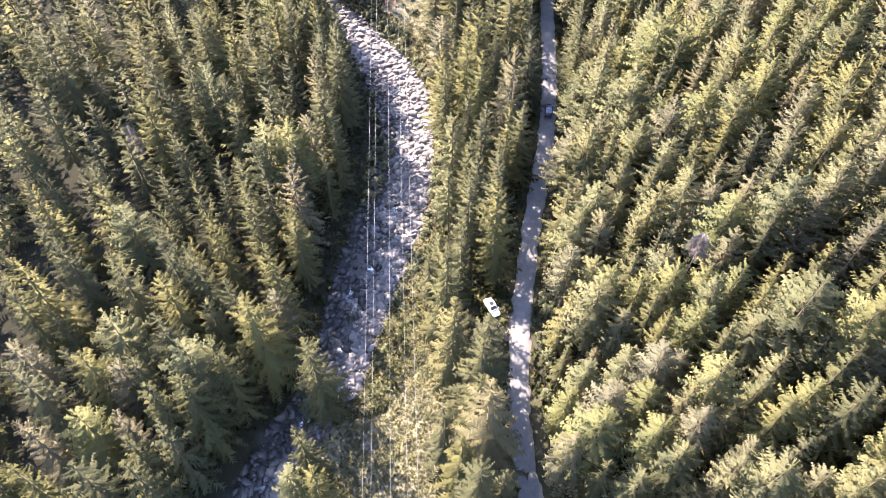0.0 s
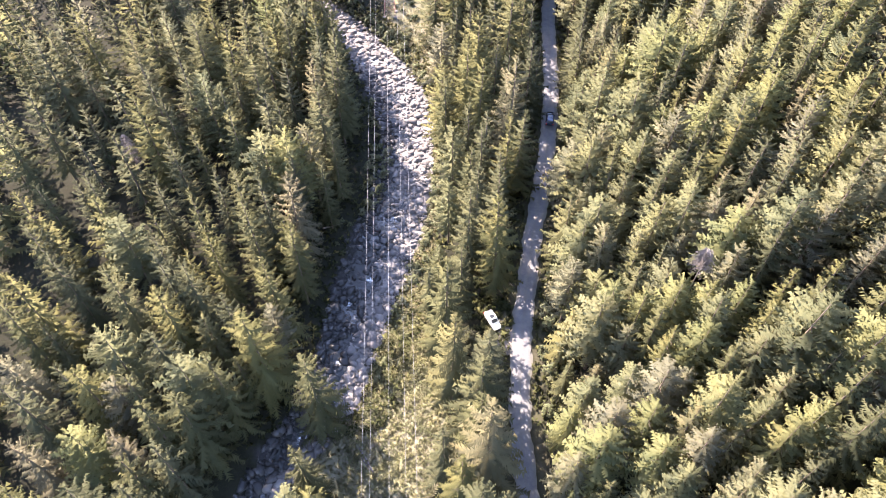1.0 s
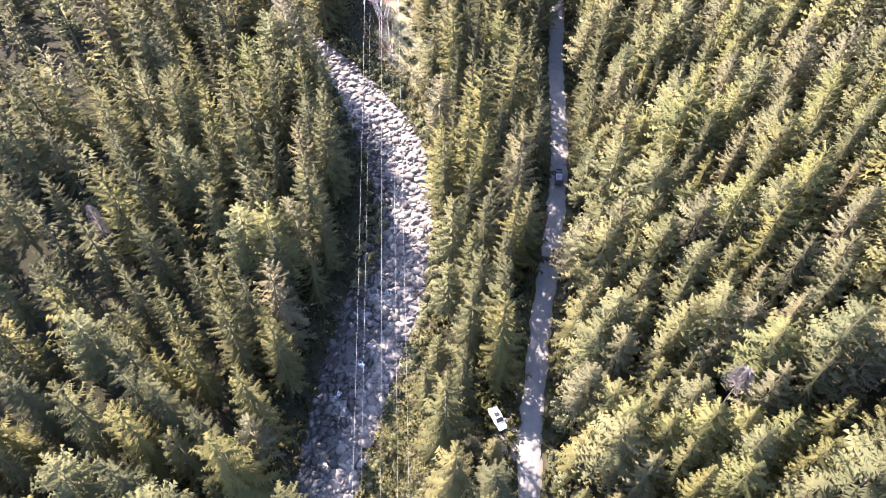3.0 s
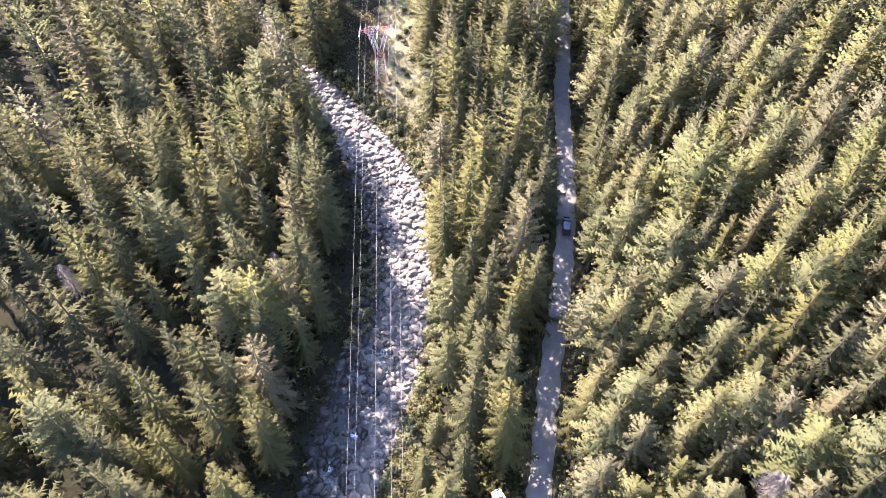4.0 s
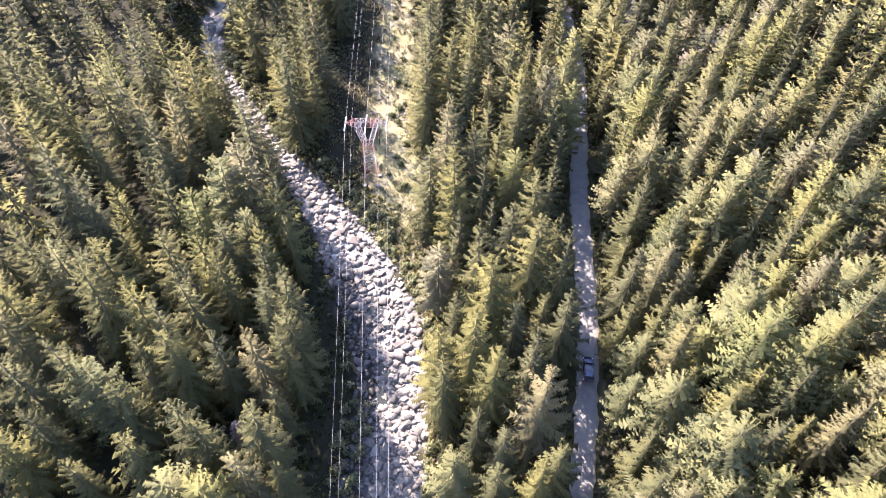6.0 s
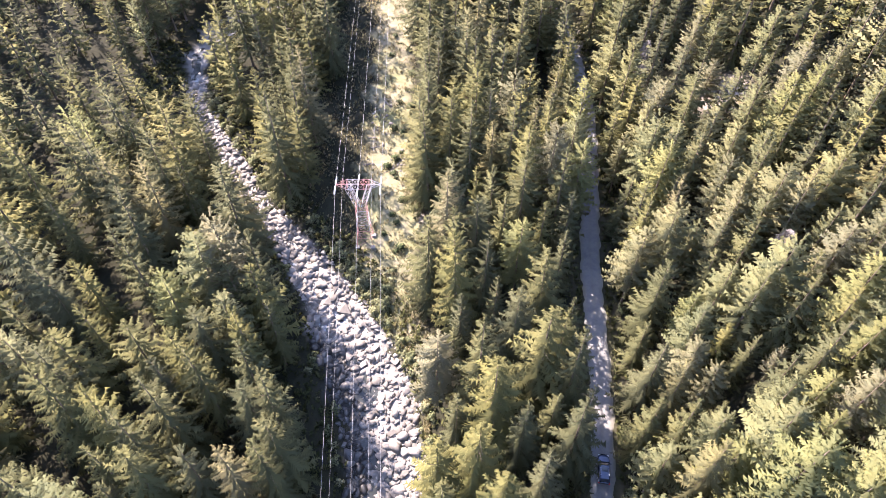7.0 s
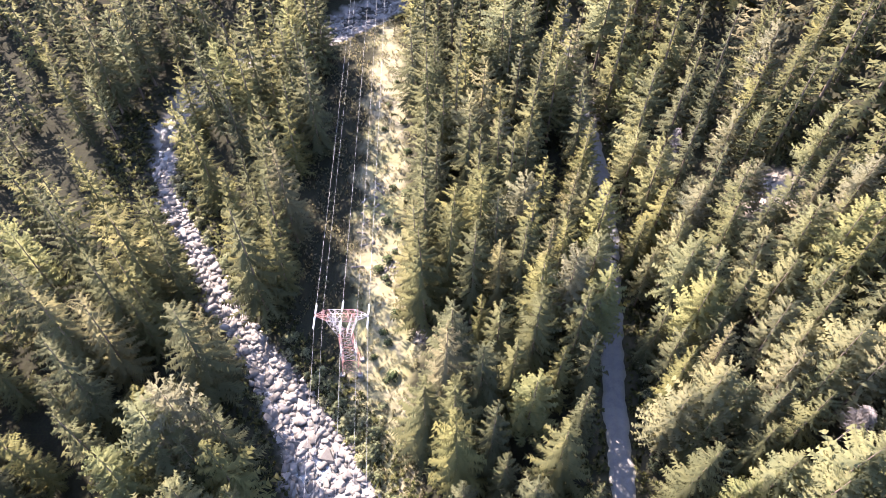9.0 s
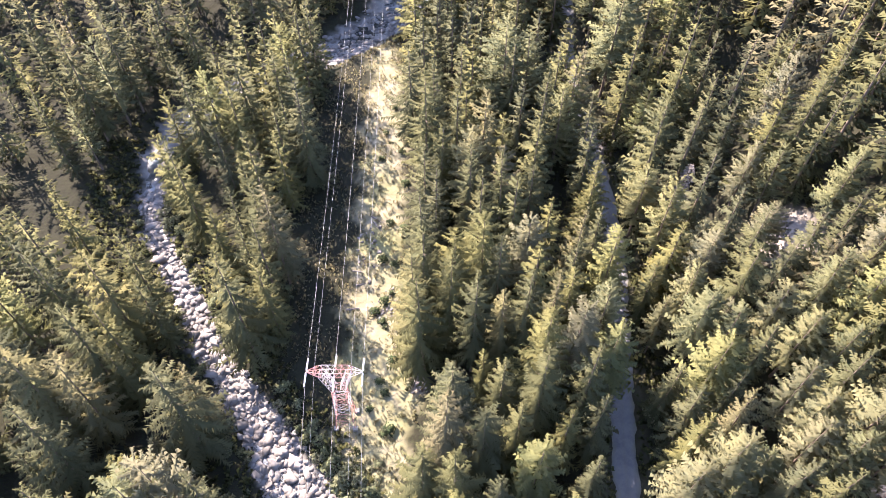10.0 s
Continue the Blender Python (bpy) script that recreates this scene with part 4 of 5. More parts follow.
# ---------------------------------------------------------------- vehicles
def build_car(x, y, yaw, name, label, paint, tall, length=4.5, width=1.85, rack=False, roof_label=""):
    """A car with its nose towards +y before turning."""
    root = tagged(new(name), label, "car")
    root.matrix_basis = pose(x, y, float(road_z(y)) + 0.06 if abs(x - road_x(y)) < 2.2 else gz(x, y) + 0.05, 0, 0, yaw)
    hl, hw = length / 2, width / 2
    sill, belt = 0.32, 0.95

    def loft(rows):
        """Closed rings along y; each row is (y, half width, z low, z high, top inset)."""
        bm = bmesh.new()
        rings = []
        for yy, w, z0, z1, ins in rows:
            rings.append([bm.verts.new(p) for p in ((-w * 0.93, yy, z0), (w * 0.93, yy, z0), (w, yy, z0 + 0.22), (w, yy, z1 - 0.14), (w - ins, yy, z1),
                                                    (-w + ins, yy, z1), (-w, yy, z1 - 0.14), (-w, yy, z0 + 0.22))])
        for a, b in zip(rings[:-1], rings[1:]):
            for i in range(8):
                j = (i + 1) % 8
                bm.faces.new((a[i], a[j], b[j], b[i]))
        bm.faces.new(rings[0][::-1])
        bm.faces.new(rings[-1])
        bmesh.ops.recalc_face_normals(bm, faces=bm.faces)
        bmesh.ops.bevel(bm, geom=list(bm.edges), offset=0.025, segments=1, affect="EDGES")
        return bm

    part("body", loft([(-hl, hw * 0.86, sill + 0.12, belt - 0.05, 0.12), (-hl + 0.25, hw * 0.97, sill, belt, 0.1), (-0.6, hw, sill, belt, 0.08),
                       (hl * 0.38, hw, sill, belt, 0.1), (hl - 0.35, hw * 0.94, sill, belt - 0.14, 0.16), (hl, hw * 0.8, sill + 0.1, belt - 0.32, 0.16)]), paint, root)
    part("cabin", loft([(-hl + 0.12, hw * 0.84, belt - 0.2, belt + 0.04, 0.1), (-hl + 0.45, hw * 0.86, belt - 0.2, tall - 0.06, 0.2), (-0.5, hw * 0.88, belt - 0.2, tall, 0.22),
                        (hl * 0.1, hw * 0.88, belt - 0.2, tall - 0.03, 0.22), (hl * 0.44, hw * 0.86, belt - 0.2, belt + 0.03, 0.1)]), paint, root)
    for name2, quad, lab in (
            ("windscreen", ((-0.66, hl * 0.43, belt + 0.06), (0.66, hl * 0.43, belt + 0.06), (0.55, hl * 0.13, tall - 0.08), (-0.55, hl * 0.13, tall - 0.08)), "dark windscreen"),
            ("rear_window", ((0.6, -hl + 0.15, belt + 0.12), (-0.6, -hl + 0.15, belt + 0.12), (-0.52, -hl + 0.42, tall - 0.12), (0.52, -hl + 0.42, tall - 0.12)), "dark rear window"),
            ("side_window", ((-hw * 0.9, -hl + 0.6, belt + 0.04), (-hw * 0.9, hl * 0.3, belt + 0.04), (-hw * 0.77, hl * 0.08, tall - 0.16), (-hw * 0.77, -hl + 0.7, tall - 0.16)), "dark side windows"),
            ("side_window", ((hw * 0.9, hl * 0.3, belt + 0.04), (hw * 0.9, -hl + 0.6, belt + 0.04), (hw * 0.77, -hl + 0.7, tall - 0.16), (hw * 0.77, hl * 0.08, tall - 0.16)), "dark side windows")):
        bm = bmesh.new()
        fc = bm.faces.new([bm.verts.new(q) for q in quad])
        n = fc.normal.copy() if fc.normal.length else Vector((0, 0, 1))
        bm.normal_update()
        n = fc.normal.copy()
        out = Vector((sum(q[0] for q in quad) / 4, sum(q[1] for q in quad) / 4, 0.4))
        if n.dot(out) < 0:
            n = -n
        r = bmesh.ops.extrude_face_region(bm, geom=[fc])
        bmesh.ops.translate(bm, vec=n * 0.05, verts=[g for g in r["geom"] if isinstance(g, bmesh.types.BMVert)])
        bmesh.ops.recalc_face_normals(bm, faces=bm.faces)
        part(name2, bm, M_GLASS, root, lab)
    bm = bmesh.new()
    box(bm, -0.42, -0.75, tall - 0.02, 0.42, hl * 0.02, tall + 0.02, 0.01)
    part("sunroof", bm, M_GLASS, root, "glass sunroof")
    for sx in (-1, 1):
        for yy in (-hl + 0.85, hl - 0.9):
            bm = bmesh.new()
            bar(bm, (sx * (hw - 0.24), yy, 0.33), (sx * (hw + 0.01), yy, 0.33), 0.33, 16)
            wheel = part("wheel", bm, M_TYRE, root, "black tyre")
            bm = bmesh.new()
            bar(bm, (sx * (hw - 0.02), yy, 0.33), (sx * (hw + 0.03), yy, 0.33), 0.2, 10)
            part("rim", bm, M_CHROME, wheel, "alloy rim")
        bm = bmesh.new()
        box(bm, sx * 0.78 - 0.13, -hl - 0.03, 0.66, sx * 0.78 + 0.13, -hl + 0.1, 0.86, 0.02)
        part("rear_lamp", bm, M_LAMP_RED, root, "red rear lamp")
        bm = bmesh.new()
        box(bm, sx * 0.66 - 0.16, hl - 0.16, 0.52, sx * 0.66 + 0.16, hl - 0.0, 0.66, 0.02)
        part("headlamp", bm, M_LAMP_CLEAR, root, "clear headlamp")
        bm = bmesh.new()
        box(bm, sx * (hw + 0.09) - 0.09, hl * 0.3, 0.98, sx * (hw + 0.09) + 0.09, hl * 0.3 + 0.16, 1.14, 0.03)
        part("mirror", bm, paint, root)
        if rack:
            bm = bmesh.new()
            bar(bm, (sx * 0.62, -1.35, tall + 0.05), (sx * 0.62, 0.35, tall + 0.05), 0.03, 6)
            for yy in (-1.3, -0.5, 0.3):
                bar(bm, (sx * 0.62, yy, tall - 0.08), (sx * 0.62, yy, tall + 0.05), 0.025, 5)
            part("roof_rail", bm, M_CHROME, root, "silver roof rail")
    return root


build_car(float(road_x(124.5)) + 0.1, 124.5, -8.0, "suv", "dark blue estate car on the shaded gravel road", M_CAR_DARK, 1.62, 4.55, 1.86, True)
build_car(9.4, 70.6, 205.0, "parked_car", "white car parked under spruces beside the road", M_CAR_WHITE, 1.5, 4.3, 1.75)

# ---------------------------------------------------------------- dead trees
def dead_boughs(seed, height, radius, whorls, per, low):
    """Bare boughs with thin twigs."""
    rng = random.Random(seed)
    v, f = [], []
    for w in range(whorls):
        h = low + (0.98 - low) * w / (whorls - 1)
        for i in range(per):
            az = rng.uniform(0, 6.283)
            ln = (radius * ((1 - h) / (1 - low)) ** 0.7 + 0.3) * rng.uniform(0.5, 1.15)
            ca, sa, z = math.cos(az), math.sin(az), h * height
            rise = rng.uniform(-0.25, 0.25)
            base = len(v)
            v += [(0.04 * sa, -0.04 * ca, z), (-0.04 * sa, 0.04 * ca, z + 0.05), (ca * ln, sa * ln, z + rise * ln)]
            f.append((base, base + 1, base + 2))
            for k in range(6):
                u = rng.uniform(0.3, 0.95)
                sd = rng.choice((-1, 1)) * rng.uniform(0.25, 0.6)
                x, y, zz = ca * ln * u, sa * ln * u, z + rise * ln * u
                b2 = len(v)
                v += [(x, y, zz), (x + 0.06 * ca, y + 0.06 * sa, zz + 0.05), (x + ca * 0.3 - sa * sd, y + sa * 0.3 + ca * sd, zz - rng.uniform(0, 0.3))]
                f.append((b2, b2 + 1, b2 + 2))
    return np.array(v, np.float32), np.array(f, np.int32)


DEAD = []
for i, (x, y, h, rad, low) in enumerate([(39.3, 64.0, 18.7, 1.9, 0.76), (43.8, 207.6, 14.0, 2.4, 0.2), (-65.4, 105.2, 13.0, 2.2, 0.4), (-30.8, 111.5, 11.0, 1.5, 0.5), (52.0, 150.0, 15.5, 1.6, 0.75)]):
    root = tagged(new("dead_tree"), "bare grey dead conifer with brittle twigs among living trees", "tree", "dead trees")
    root.location = (x, y, gz(x, y))
    part("trunk", trunk_bm(h, 0.17, 0.01, 6, 70 + i), M_DEADWOOD, root)
    child("bare_crown", mesh_from("bare_crown", *dead_boughs(30 + i, h, rad, 28, 11, low), [M_DEADWOOD]), root)
    DEAD.append(root)


# ---------------------------------------------------------------- bushes
def leaf_clump(seed, radius, height, clumps, leaves, size):
    """A bush of leaf clumps with an uneven outline."""
    rng = random.Random(seed)
    v, f, nv = [], [], []
    for c in range(clumps):
        a, u = rng.uniform(0, 6.283), math.sqrt(rng.random())
        top = height * (1 - 0.55 * u * u) * rng.uniform(0.6, 1.05)
        cx, cy, cz = math.cos(a) * radius * u, math.sin(a) * radius * u, max(0.15, top * rng.uniform(0.55, 1.0))
        for i in range(leaves):
            b, e = rng.uniform(0, 6.283), rng.uniform(-0.3, 1.2)
            r = rng.uniform(0.2, 0.55) * (0.5 + radius * 0.25)
            px, py, pz = cx + math.cos(b) * math.cos(e) * r, cy + math.sin(b) * math.cos(e) * r, cz + math.sin(e) * r
            s, t2 = size * rng.uniform(0.6, 1.3), rng.uniform(0, 6.283)
            base = len(v)
            dx, dy = math.cos(t2) * s, math.sin(t2) * s
            v += [(px - dx, py - dy, pz - 0.2 * s), (px + dy * 0.6, py - dx * 0.6, pz + 0.1 * s), (px + dx, py + dy, pz + rng.uniform(-0.5, 0.3) * s), (px - dy * 0.6, py + dx * 0.6, pz + 0.1 * s)]
            f += [(base, base + 1, base + 2), (base, base + 2, base + 3)]
            nv += [(cx / radius * 0.6 + math.cos(b) * 0.5, cy / radius * 0.6 + math.sin(b) * 0.5, 0.5 + 0.5 * math.sin(e))] * 4
    return soft_crown(v, f, nv)


def stems_bm(seed, radius, height):
    rng = random.Random(seed)
    bm = bmesh.new()
    for i in range(6):
        a = rng.uniform(0, 6.28)
        bar(bm, (0.1 * math.cos(a), 0.1 * math.sin(a), -0.2), (math.cos(a) * radius * 0.6, math.sin(a) * radius * 0.6, height * 0.75), 0.035, 4, 0.012)
    return bm


class Bush:
    def __init__(self, name, label, category, group, seed, radius, height, clumps, leaves, size, mat):
        self.root = tagged(new(name), label, category, group)
        part("woody_base", stems_bm(seed, radius, height), M_BARK, self.root)
        v, f, nv = leaf_clump(seed, radius, height, clumps, leaves, size)
        child("foliage", mesh_from("foliage", v, f, [mat], True, normals=nv), self.root)
        self.used = False

    def plant(self, x, y, s, turn):
        m = pose(x, y, gz(x, y) - 0.05, 0, 0, turn) @ Matrix.Scale(s, 4)
        if self.used:
            return copy_thing(self.root, m)
        self.used = True
        self.root.matrix_basis = m
        return self.root


WILLOWS = [Bush("willow_bush", "pale grey-green willow bush beside road or stream", "bush", "willow bushes", 100 + i, 1.7, 3.4, 34, 11, 0.2, M_LEAF) for i in range(3)]
SHRUBS = [Bush("leafy_shrub", "low leafy green shrub near the stream", "bush", "leafy shrubs", 110 + i, 0.9, 1.3, 15, 9, 0.16, M_LEAF) for i in range(3)]
JUNIPERS = [Bush("juniper_bush", "small dark juniper bush on the dry grass", "bush", "juniper bushes", 120, 0.5, 0.6, 12, 10, 0.12, M_JUNIPER)]


def plant_bushes():
    rng = random.Random(21)
    # willows beside the road, thickest where it leaves the valley floor
    for i in range(24):
        y = rng.uniform(30, 210)
        x = float(road_x(y)) + rng.uniform(4.0, 5.6)
        WILLOWS[i % 3].plant(x, y, rng.uniform(0.45, 1.0), rng.uniform(0, 360))
    for i in range(36):
        y = rng.uniform(205, 262)
        x = float(road_x(y)) + rng.choice((-1, 1, 1)) * rng.uniform(3.0, 7.5)
        WILLOWS[i % 3].plant(x, y, rng.uniform(0.7, 1.6), rng.uniform(0, 360))
    for i in range(26):
        y = rng.uniform(72, 130)
        WILLOWS[i % 3].plant(float(bank_right(y)) + rng.uniform(1.5, 4.0), y, rng.uniform(0.5, 1.0), rng.uniform(0, 360))
    WILLOWS[0].plant(33.6, 161.0, 1.15, 20)
    WILLOWS[1].plant(34.8, 164.0, 1.0, 200)
    WILLOWS[2].plant(-30.5, 165.0, 0.8, 70)
    # shrubs where the stream turns away from the clearing, and along both banks
    for i in range(70):
        y = rng.uniform(140, 166)
        xr = float(bank_right(y))
        SHRUBS[i % 3].plant(rng.uniform(xr + 0.8, max(xr + 3.0, -9.0)), y, rng.uniform(0.6, 1.25), rng.uniform(0, 360))
    for i in range(36):
        y = rng.uniform(84, 148)
        SHRUBS[i % 3].plant(float(bank_right(y)) + rng.uniform(0.6, 2.2), y, rng.uniform(0.4, 0.8), rng.uniform(0, 360))
    for i in range(26):
        y = rng.uniform(98, 122)
        SHRUBS[i % 3].plant(float(bank_left(y)) + rng.uniform(-1.5, 2.2), y, rng.uniform(0.7, 1.4), rng.uniform(0, 360))
    for i in range(46):
        y = rng.uniform(60, 150)
        SHRUBS[i % 3].plant(float(bank_right(y)) + rng.uniform(1.2, 4.0), y, rng.uniform(0.6, 1.3), rng.uniform(0, 360))
    for i in range(60):
        y = rng.uniform(88, 215)
        SHRUBS[i % 3].plant(float(bank_left(y)) - rng.uniform(0.2, 3.5), y, rng.uniform(0.5, 1.1), rng.uniform(0, 360))
    for i in range(60):
        y = rng.uniform(160, 215)
        SHRUBS[i % 3].plant(float(bank_right(y)) + rng.uniform(0.4, 5.0), y, rng.uniform(0.7, 1.5), rng.uniform(0, 360))
    for i in range(24):
        y = rng.uniform(165, 205)
        SHRUBS[i % 3].plant(float(bank_right(y)) + rng.uniform(0.4, 1.8), y, rng.uniform(0.5, 1.0), rng.uniform(0, 360))
    for x, y in [(-11.7, 236), (-7.9, 230), (-12.2, 228), (-9.6, 211), (-6.8, 209), (-10.6, 202), (-8.4, 201), (-8.6, 195), (-9.8, 193), (-11.5, 191),
                 (-10.2, 189), (-9.4, 188), (-9.8, 177.5), (-9.0, 175.5), (-11.3, 172.8), (-8.9, 168.6), (-8.0, 169.2), (-7.8, 181), (-6.9, 221), (-10.0, 244)]:
        JUNIPERS[0].plant(x, y, rng.uniform(0.8, 1.5), rng.uniform(0, 360))


plant_bushes()


# ---------------------------------------------------------------- grass and herbs
def grow(name, label, category, mat, n, seed, where, blades, height, width, droop):
    """Tufts past counting, joined into one object."""
    rng = random.Random(seed)
    v, f, tint, nv = [], [], [], []
    made = 0
    spots = []
    while made < n:
        spot = where(rng)
        if spot is None:
            continue
        spots.append(spot)
        made += 1
    zs = ground_z(np.array([s[0] for s in spots]), np.array([s[1] for s in spots]))
    for (x, y, s), z in zip(spots, zs):
        shade = rng.random()
        for b in range(blades):
            a = rng.uniform(0, 6.283)
            hgt, wd = height * s * rng.uniform(0.6, 1.2), width * s * rng.uniform(0.7, 1.3)
            out = droop * hgt * rng.uniform(0.5, 1.2)
            ca, sa = math.cos(a), math.sin(a)
            base = len(v)
            v += [(x + 0.05 * ca, y + 0.05 * sa, z - 0.05), (x + ca * out * 0.55 - sa * wd, y + sa * out * 0.55 + ca * wd, z + hgt * 0.75),
                  (x + ca * out, y + sa * out, z + hgt * (0.95 if droop < 0.9 else 0.6)), (x + ca * out * 0.55 + sa * wd, y + sa * out * 0.55 - ca * wd, z + hgt * 0.75)]
            f += [(base, base + 1, base + 2), (base, base + 2, base + 3)]
            tint += [shade] * 4
            nv += [(ca * 0.5 + rng.uniform(-0.3, 0.3), sa * 0.5 + rng.uniform(-0.3, 0.3), 0.9)] * 4
    v, f, nv = soft_crown(v, f, nv)
    me = mesh_from(name, v, f, [mat], True, attrs={"tint": tint}, normals=nv)
    return tagged(new(name, me), label, category, kind="stuff")


def in_clearing(rng):
    y = rng.uniform(72, 285)
    lo = float(bank_right(y)) + 1.2 if y < 158 else max(-29.0, float(bank_right(y)) + 1.0)
    hi = float(forest_edge(y)) + 1.5
    if hi <= lo:
        return None
    x = rng.uniform(lo, hi)
    if y > 166 and math.sin(x * 0.9 + y * 0.35) + math.sin(y * 0.8 - x * 0.5) < -0.6:
        return None
    return x, y, rng.uniform(0.6, 1.3)


def in_meadow(rng):
    y = rng.uniform(28, 80)
    x = rng.uniform(float(bank_right(y)) + 0.8, float(forest_edge(y)) + 2.0)
    if x < -13.5 + 0.25 * (y - 60) and rng.random() < 0.6:
        return None
    return x, y, rng.uniform(0.6, 1.3)


def on_forest_floor(rng):
    y = rng.uniform(50, 235)
    x = float(bank_left(y)) - rng.uniform(0, 10) if rng.random() < 0.5 else float(bank_right(y)) + rng.uniform(0.5, 8)
    if rng.random() < 0.3:
        x = float(road_x(y)) + rng.choice((-1, 1)) * rng.uniform(2.3, 7.0)
    elif rng.random() < 0.3:
        gx, gy, rx, ry = rng.choice(GAPS)
        x, y = gx + rng.uniform(-1, 1) * rx, gy + rng.uniform(-1, 1) * ry
    if abs(x - float(road_x(y))) < 2.2 or float(bank_left(y)) < x < float(bank_right(y)):
        return None
    return x, y, rng.uniform(0.6, 1.5)


grow("grass", "dry yellow-green grass tufts of the clearing", "grass", M_GRASS, 9000, 31, in_clearing, 5, 0.5, 0.07, 0.6)
grow("herbs", "knee-high leafy herbs covering the meadow beside the stream", "herbs", M_HERB, 14000, 32, in_meadow, 4, 0.4, 0.075, 1.0)
grow("ferns", "ferns and bilberry shrubs on the shaded banks", "ferns", M_FERN, 9000, 33, on_forest_floor, 5, 0.6, 0.16, 1.0)


# ---------------------------------------------------------------- fallen wood
def build_log(x, y, length, r, yaw, label):
    rng = random.Random(int(x * 7 + y))
    bm = bmesh.new()
    n, rings = 6, []
    for i in range(n + 1):
        u = i / n - 0.5
        q = r * (1.1 - 0.5 * (i / n))
        rings.append([bm.verts.new((u * length, q * math.cos(a) + 0.05 * math.sin(i * 2.0), q * math.sin(a) + r * 0.6)) for a in [k * 0.7854 for k in range(8)]])
    for a, b in zip(rings[:-1], rings[1:]):
        for k in range(8):
            bm.faces.new((a[k], a[(k + 1) % 8], b[(k + 1) % 8], b[k]))
    bm.faces.new(rings[0][::-1])
    bm.faces.new(rings[-1])
    for i in range(4):
        u, a = rng.uniform(-0.4, 0.45) * length, rng.uniform(0.3, 2.8)
        bar(bm, (u, 0, r), (u + 0.2, math.cos(a) * 0.5, r + math.sin(a) * 0.5), r * 0.25, 5, r * 0.1)
    ob = tagged(new("fallen_log", mesh_bm("fallen_log", bm, M_DEADWOOD)), label, "log", "fallen logs")
    ob.matrix_basis = pose(x, y, gz(x, y), 0, math.degrees(math.atan2(gz(x, y) - gz(x + 1, y), 1)) * math.cos(radians(yaw)), yaw)


for args in [(-13.5, 213.0, 5.0, 0.16, -38), (-12.0, 210.0, 3.5, 0.13, -50), (-16.0, 200.0, 4.0, 0.15, -20), (-14.5, 197.0, 3.0, 0.12, 10),
             (-15.6, 191.5, 2.4, 0.2, 15), (-13.6, 46.5, 7.5, 0.17, -58), (-12.4, 44.0, 5.0, 0.13, -52), (-7.4, 139.5, 4.5, 0.14, 50), (-23.4, 96.0, 5.5, 0.18, 35)]:
    build_log(*args, "sun-bleached fallen trunk lying on the ground")


# ---------------------------------------------------------------- boulders of the stream bed
def boulder_mesh(seed, points=16, mat=None):
    """An angular water-worn boulder, the hull of a few points."""
    rng = random.Random(seed)
    bm = bmesh.new()
    flat, slim = rng.uniform(0.35, 0.65), rng.uniform(0.55, 0.95)
    for i in range(points):
        p = [rng.uniform(-1, 1) for _ in range(3)]
        k = max(abs(q) for q in p) ** 0.75 * math.sqrt(sum(q * q for q in p)) ** 0.25
        bm.verts.new((p[0] / k, p[1] / k * slim, p[2] / k * flat))
    r = bmesh.ops.convex_hull(bm, input=bm.verts)
    loose = [e for e in r["geom_interior"] + r["geom_unused"] if isinstance(e, bmesh.types.BMVert)]
    bmesh.ops.delete(bm, geom=list(set(loose)), context="VERTS")
    bmesh.ops.triangulate(bm, faces=bm.faces)
    return mesh_bm("boulder", bm, mat or M_ROCK)


ROCKS = [boulder_mesh(200 + i, 12 + i % 7) for i in range(12)]
SHADED_WET_ROCKS = [boulder_mesh(200 + i, 12 + i % 7, M_WET_SHADE) for i in range(12)]


def rock_arrays(me):
    v, f = np.zeros(len(me.vertices) * 3, np.float32), np.zeros(len(me.loops), np.int32)
    me.vertices.foreach_get("co", v)
    me.loops.foreach_get("vertex_index", f)
    return v.reshape(-1, 3), f.reshape(-1, 3)


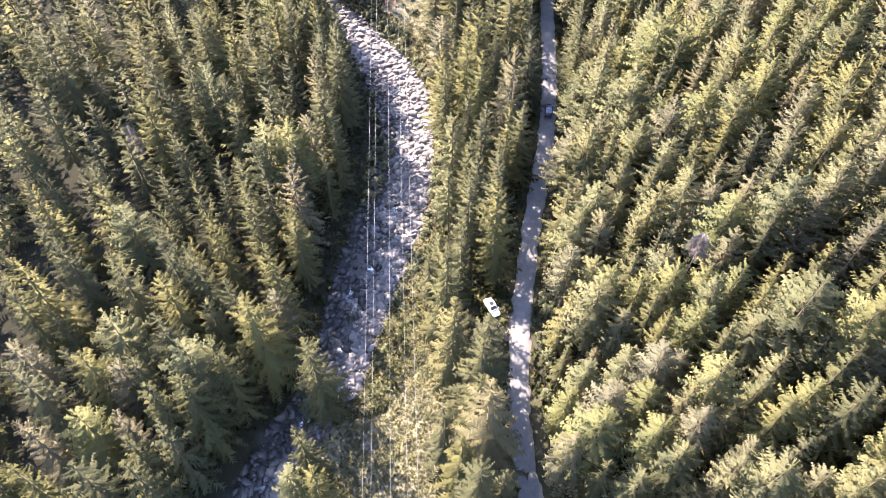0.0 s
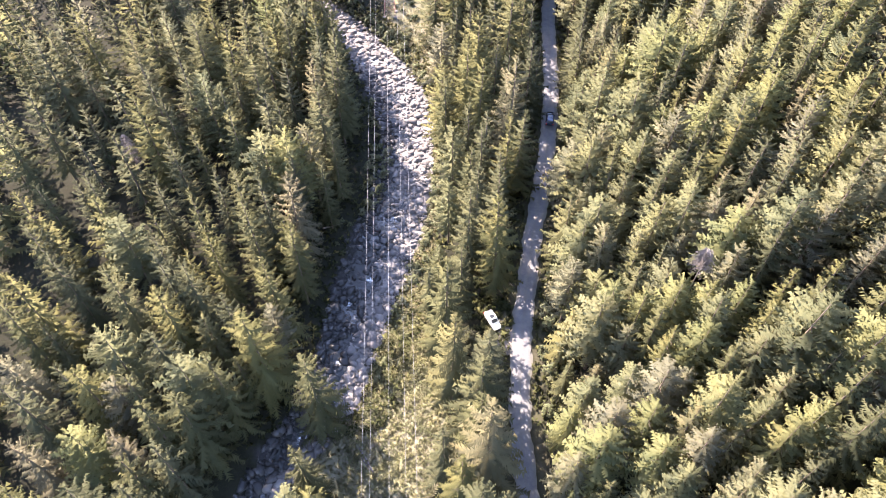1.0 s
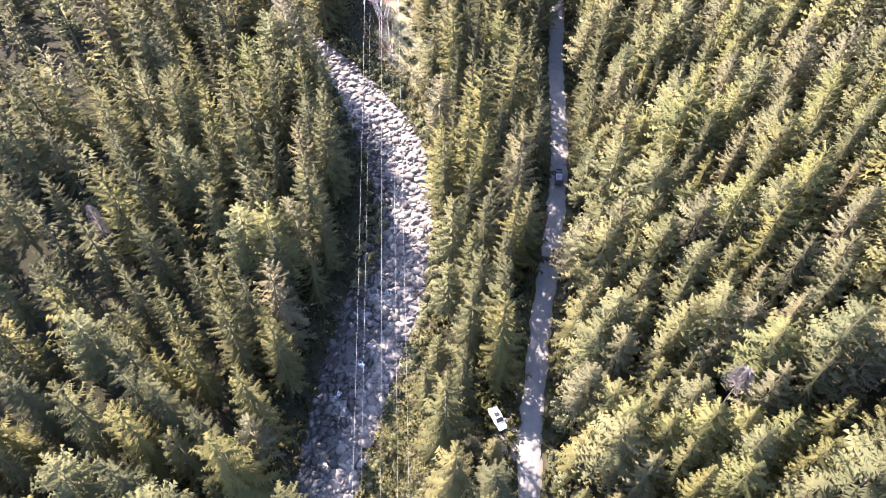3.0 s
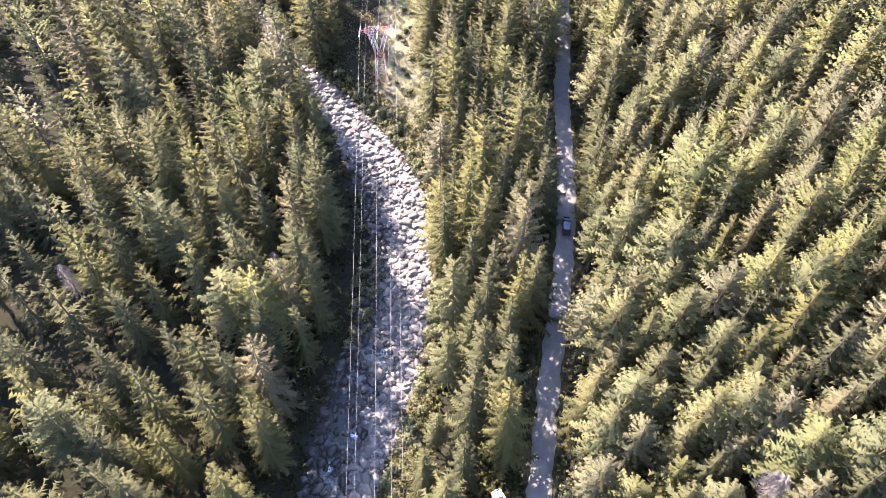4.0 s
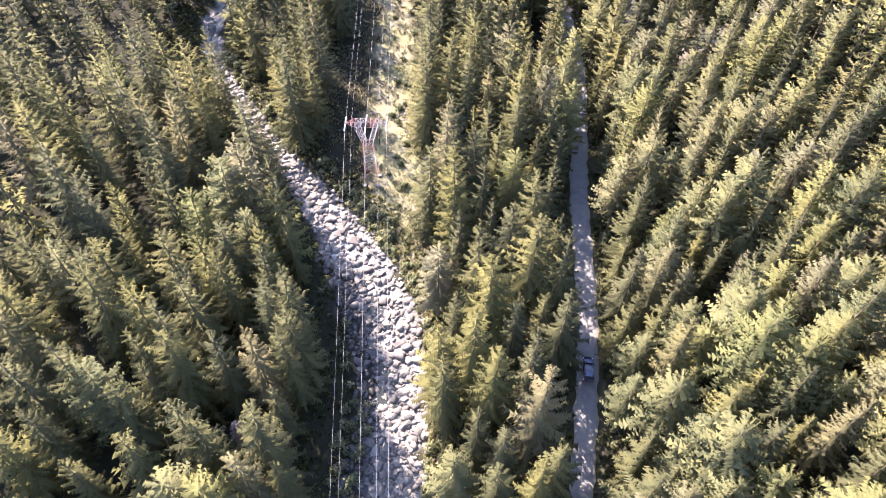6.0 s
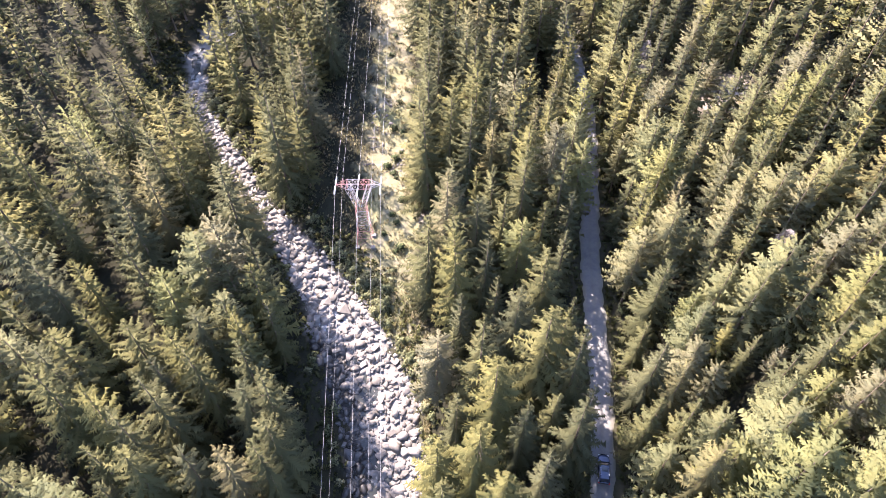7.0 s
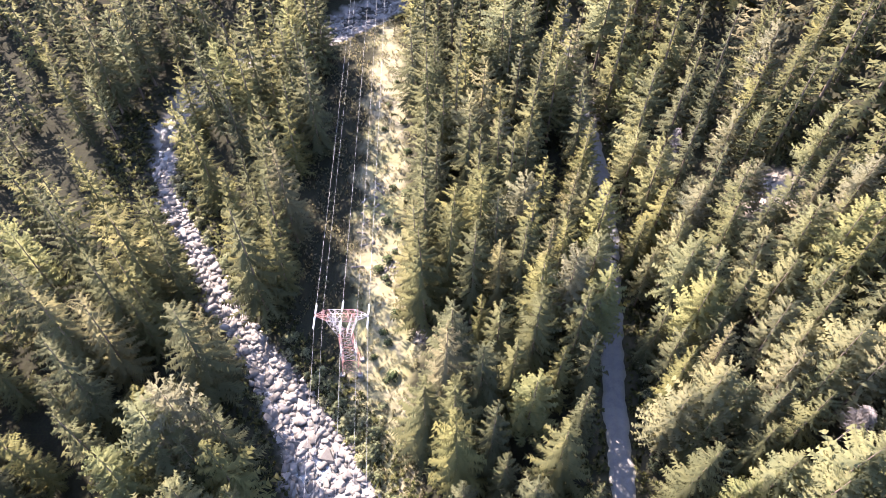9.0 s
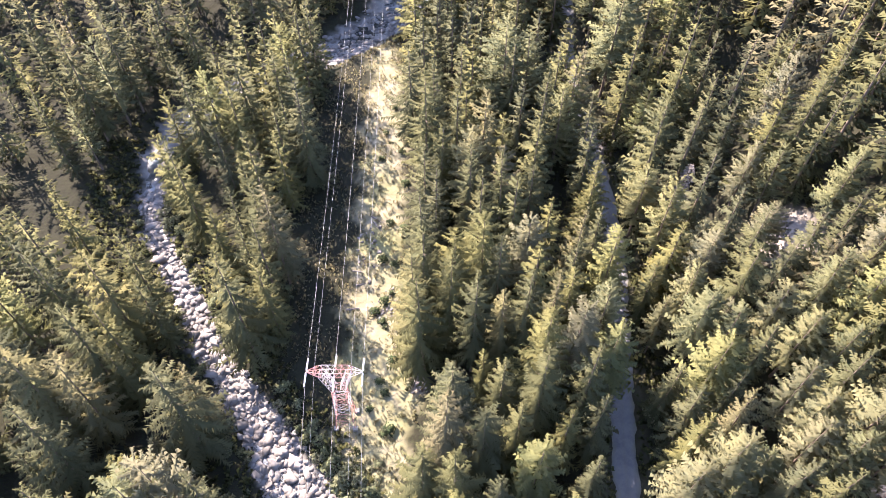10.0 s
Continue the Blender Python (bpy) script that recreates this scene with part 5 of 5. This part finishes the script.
def lay_boulders():
    rng = random.Random(77)
    ground = bpy.data.objects["ground"]
    singles = 0
    rest = Woods()
    arrays = [rock_arrays(m) for m in ROCKS]
    for i in range(10500):
        y = rng.uniform(28, 222) if i % 12 else rng.uniform(255, 285)
        xl, xr = float(bank_left(y)), float(bank_right(y))
        u = rng.uniform(-0.04, 1.1)
        x = xl + (xr - xl) * u
        if rng.random() < 0.06 and 0.3 < u < 0.55:
            continue
        s = 0.12 + 0.95 * rng.random() ** 3.2
        # stones in the shaded left part get the darker granite, shade and wetness together
        wet_shaded = u < (0.58 if y < 103 else 0.3) + 0.08 * math.sin(y * 0.7) and y < 150
        if u > 1.0:
            s *= 0.7
        z = gz(x, y) + s * rng.uniform(-0.12, 0.25)
        k = rng.randrange(12)
        if s > 0.45 and singles < 296 and 84 < y < 175:
            singles += 1
            ob = new("boulder", (SHADED_WET_ROCKS if wet_shaded else ROCKS)[k])
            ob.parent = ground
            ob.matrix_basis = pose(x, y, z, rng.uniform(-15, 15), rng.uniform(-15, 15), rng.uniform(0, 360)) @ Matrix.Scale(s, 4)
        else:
            rest.add(arrays[k], x, y, z, s, rng.uniform(0.7, 1.5), rng.uniform(0, 6.28), 0.0, 1 if wet_shaded else 0)
    for x, y, s in [(-18.2, 156.8, 1.75), (-21.6, 158.5, 1.25), (-9.0, 116.0, 1.3), (-12.0, 101.5, 1.25)]:
        ob = new("boulder", ROCKS[3])
        ob.parent = ground
        ob.matrix_basis = pose(x, y, gz(x, y) + 0.35, 5, -6, 150) @ Matrix.Diagonal((s, s * 0.8, s * 0.75, 1))
    # rocks of the bare patches
    for i in range(260):
        cx, cy, sx, sy = rng.choice(((58, 196, 3.2, 4.2), (58, 196, 3.2, 4.2), (-9.5, 192, 2.8, 3.5), (-14, 205, 3, 6), (-3.4, 177, 1.3, 1.8), (33.6, 231, 2.2, 4.5)))
        x, y = rng.gauss(cx, sx * 0.5), rng.gauss(cy, sy * 0.5)
        if abs(x - float(road_x(y))) < 2.2:
            continue
        s = rng.uniform(0.12, 0.5)
        rest.add(arrays[i % 12], x, y, gz(x, y) + 0.1 * s, s, 1.0, rng.uniform(0, 6.28), 0.0, 0)
    ob = rest.finish("stones", "grey granite stones and cobbles of the stream bed", "stones", [M_ROCK, M_WET_SHADE])
    del ob["category"]
    ob.parent = ground


lay_boulders()
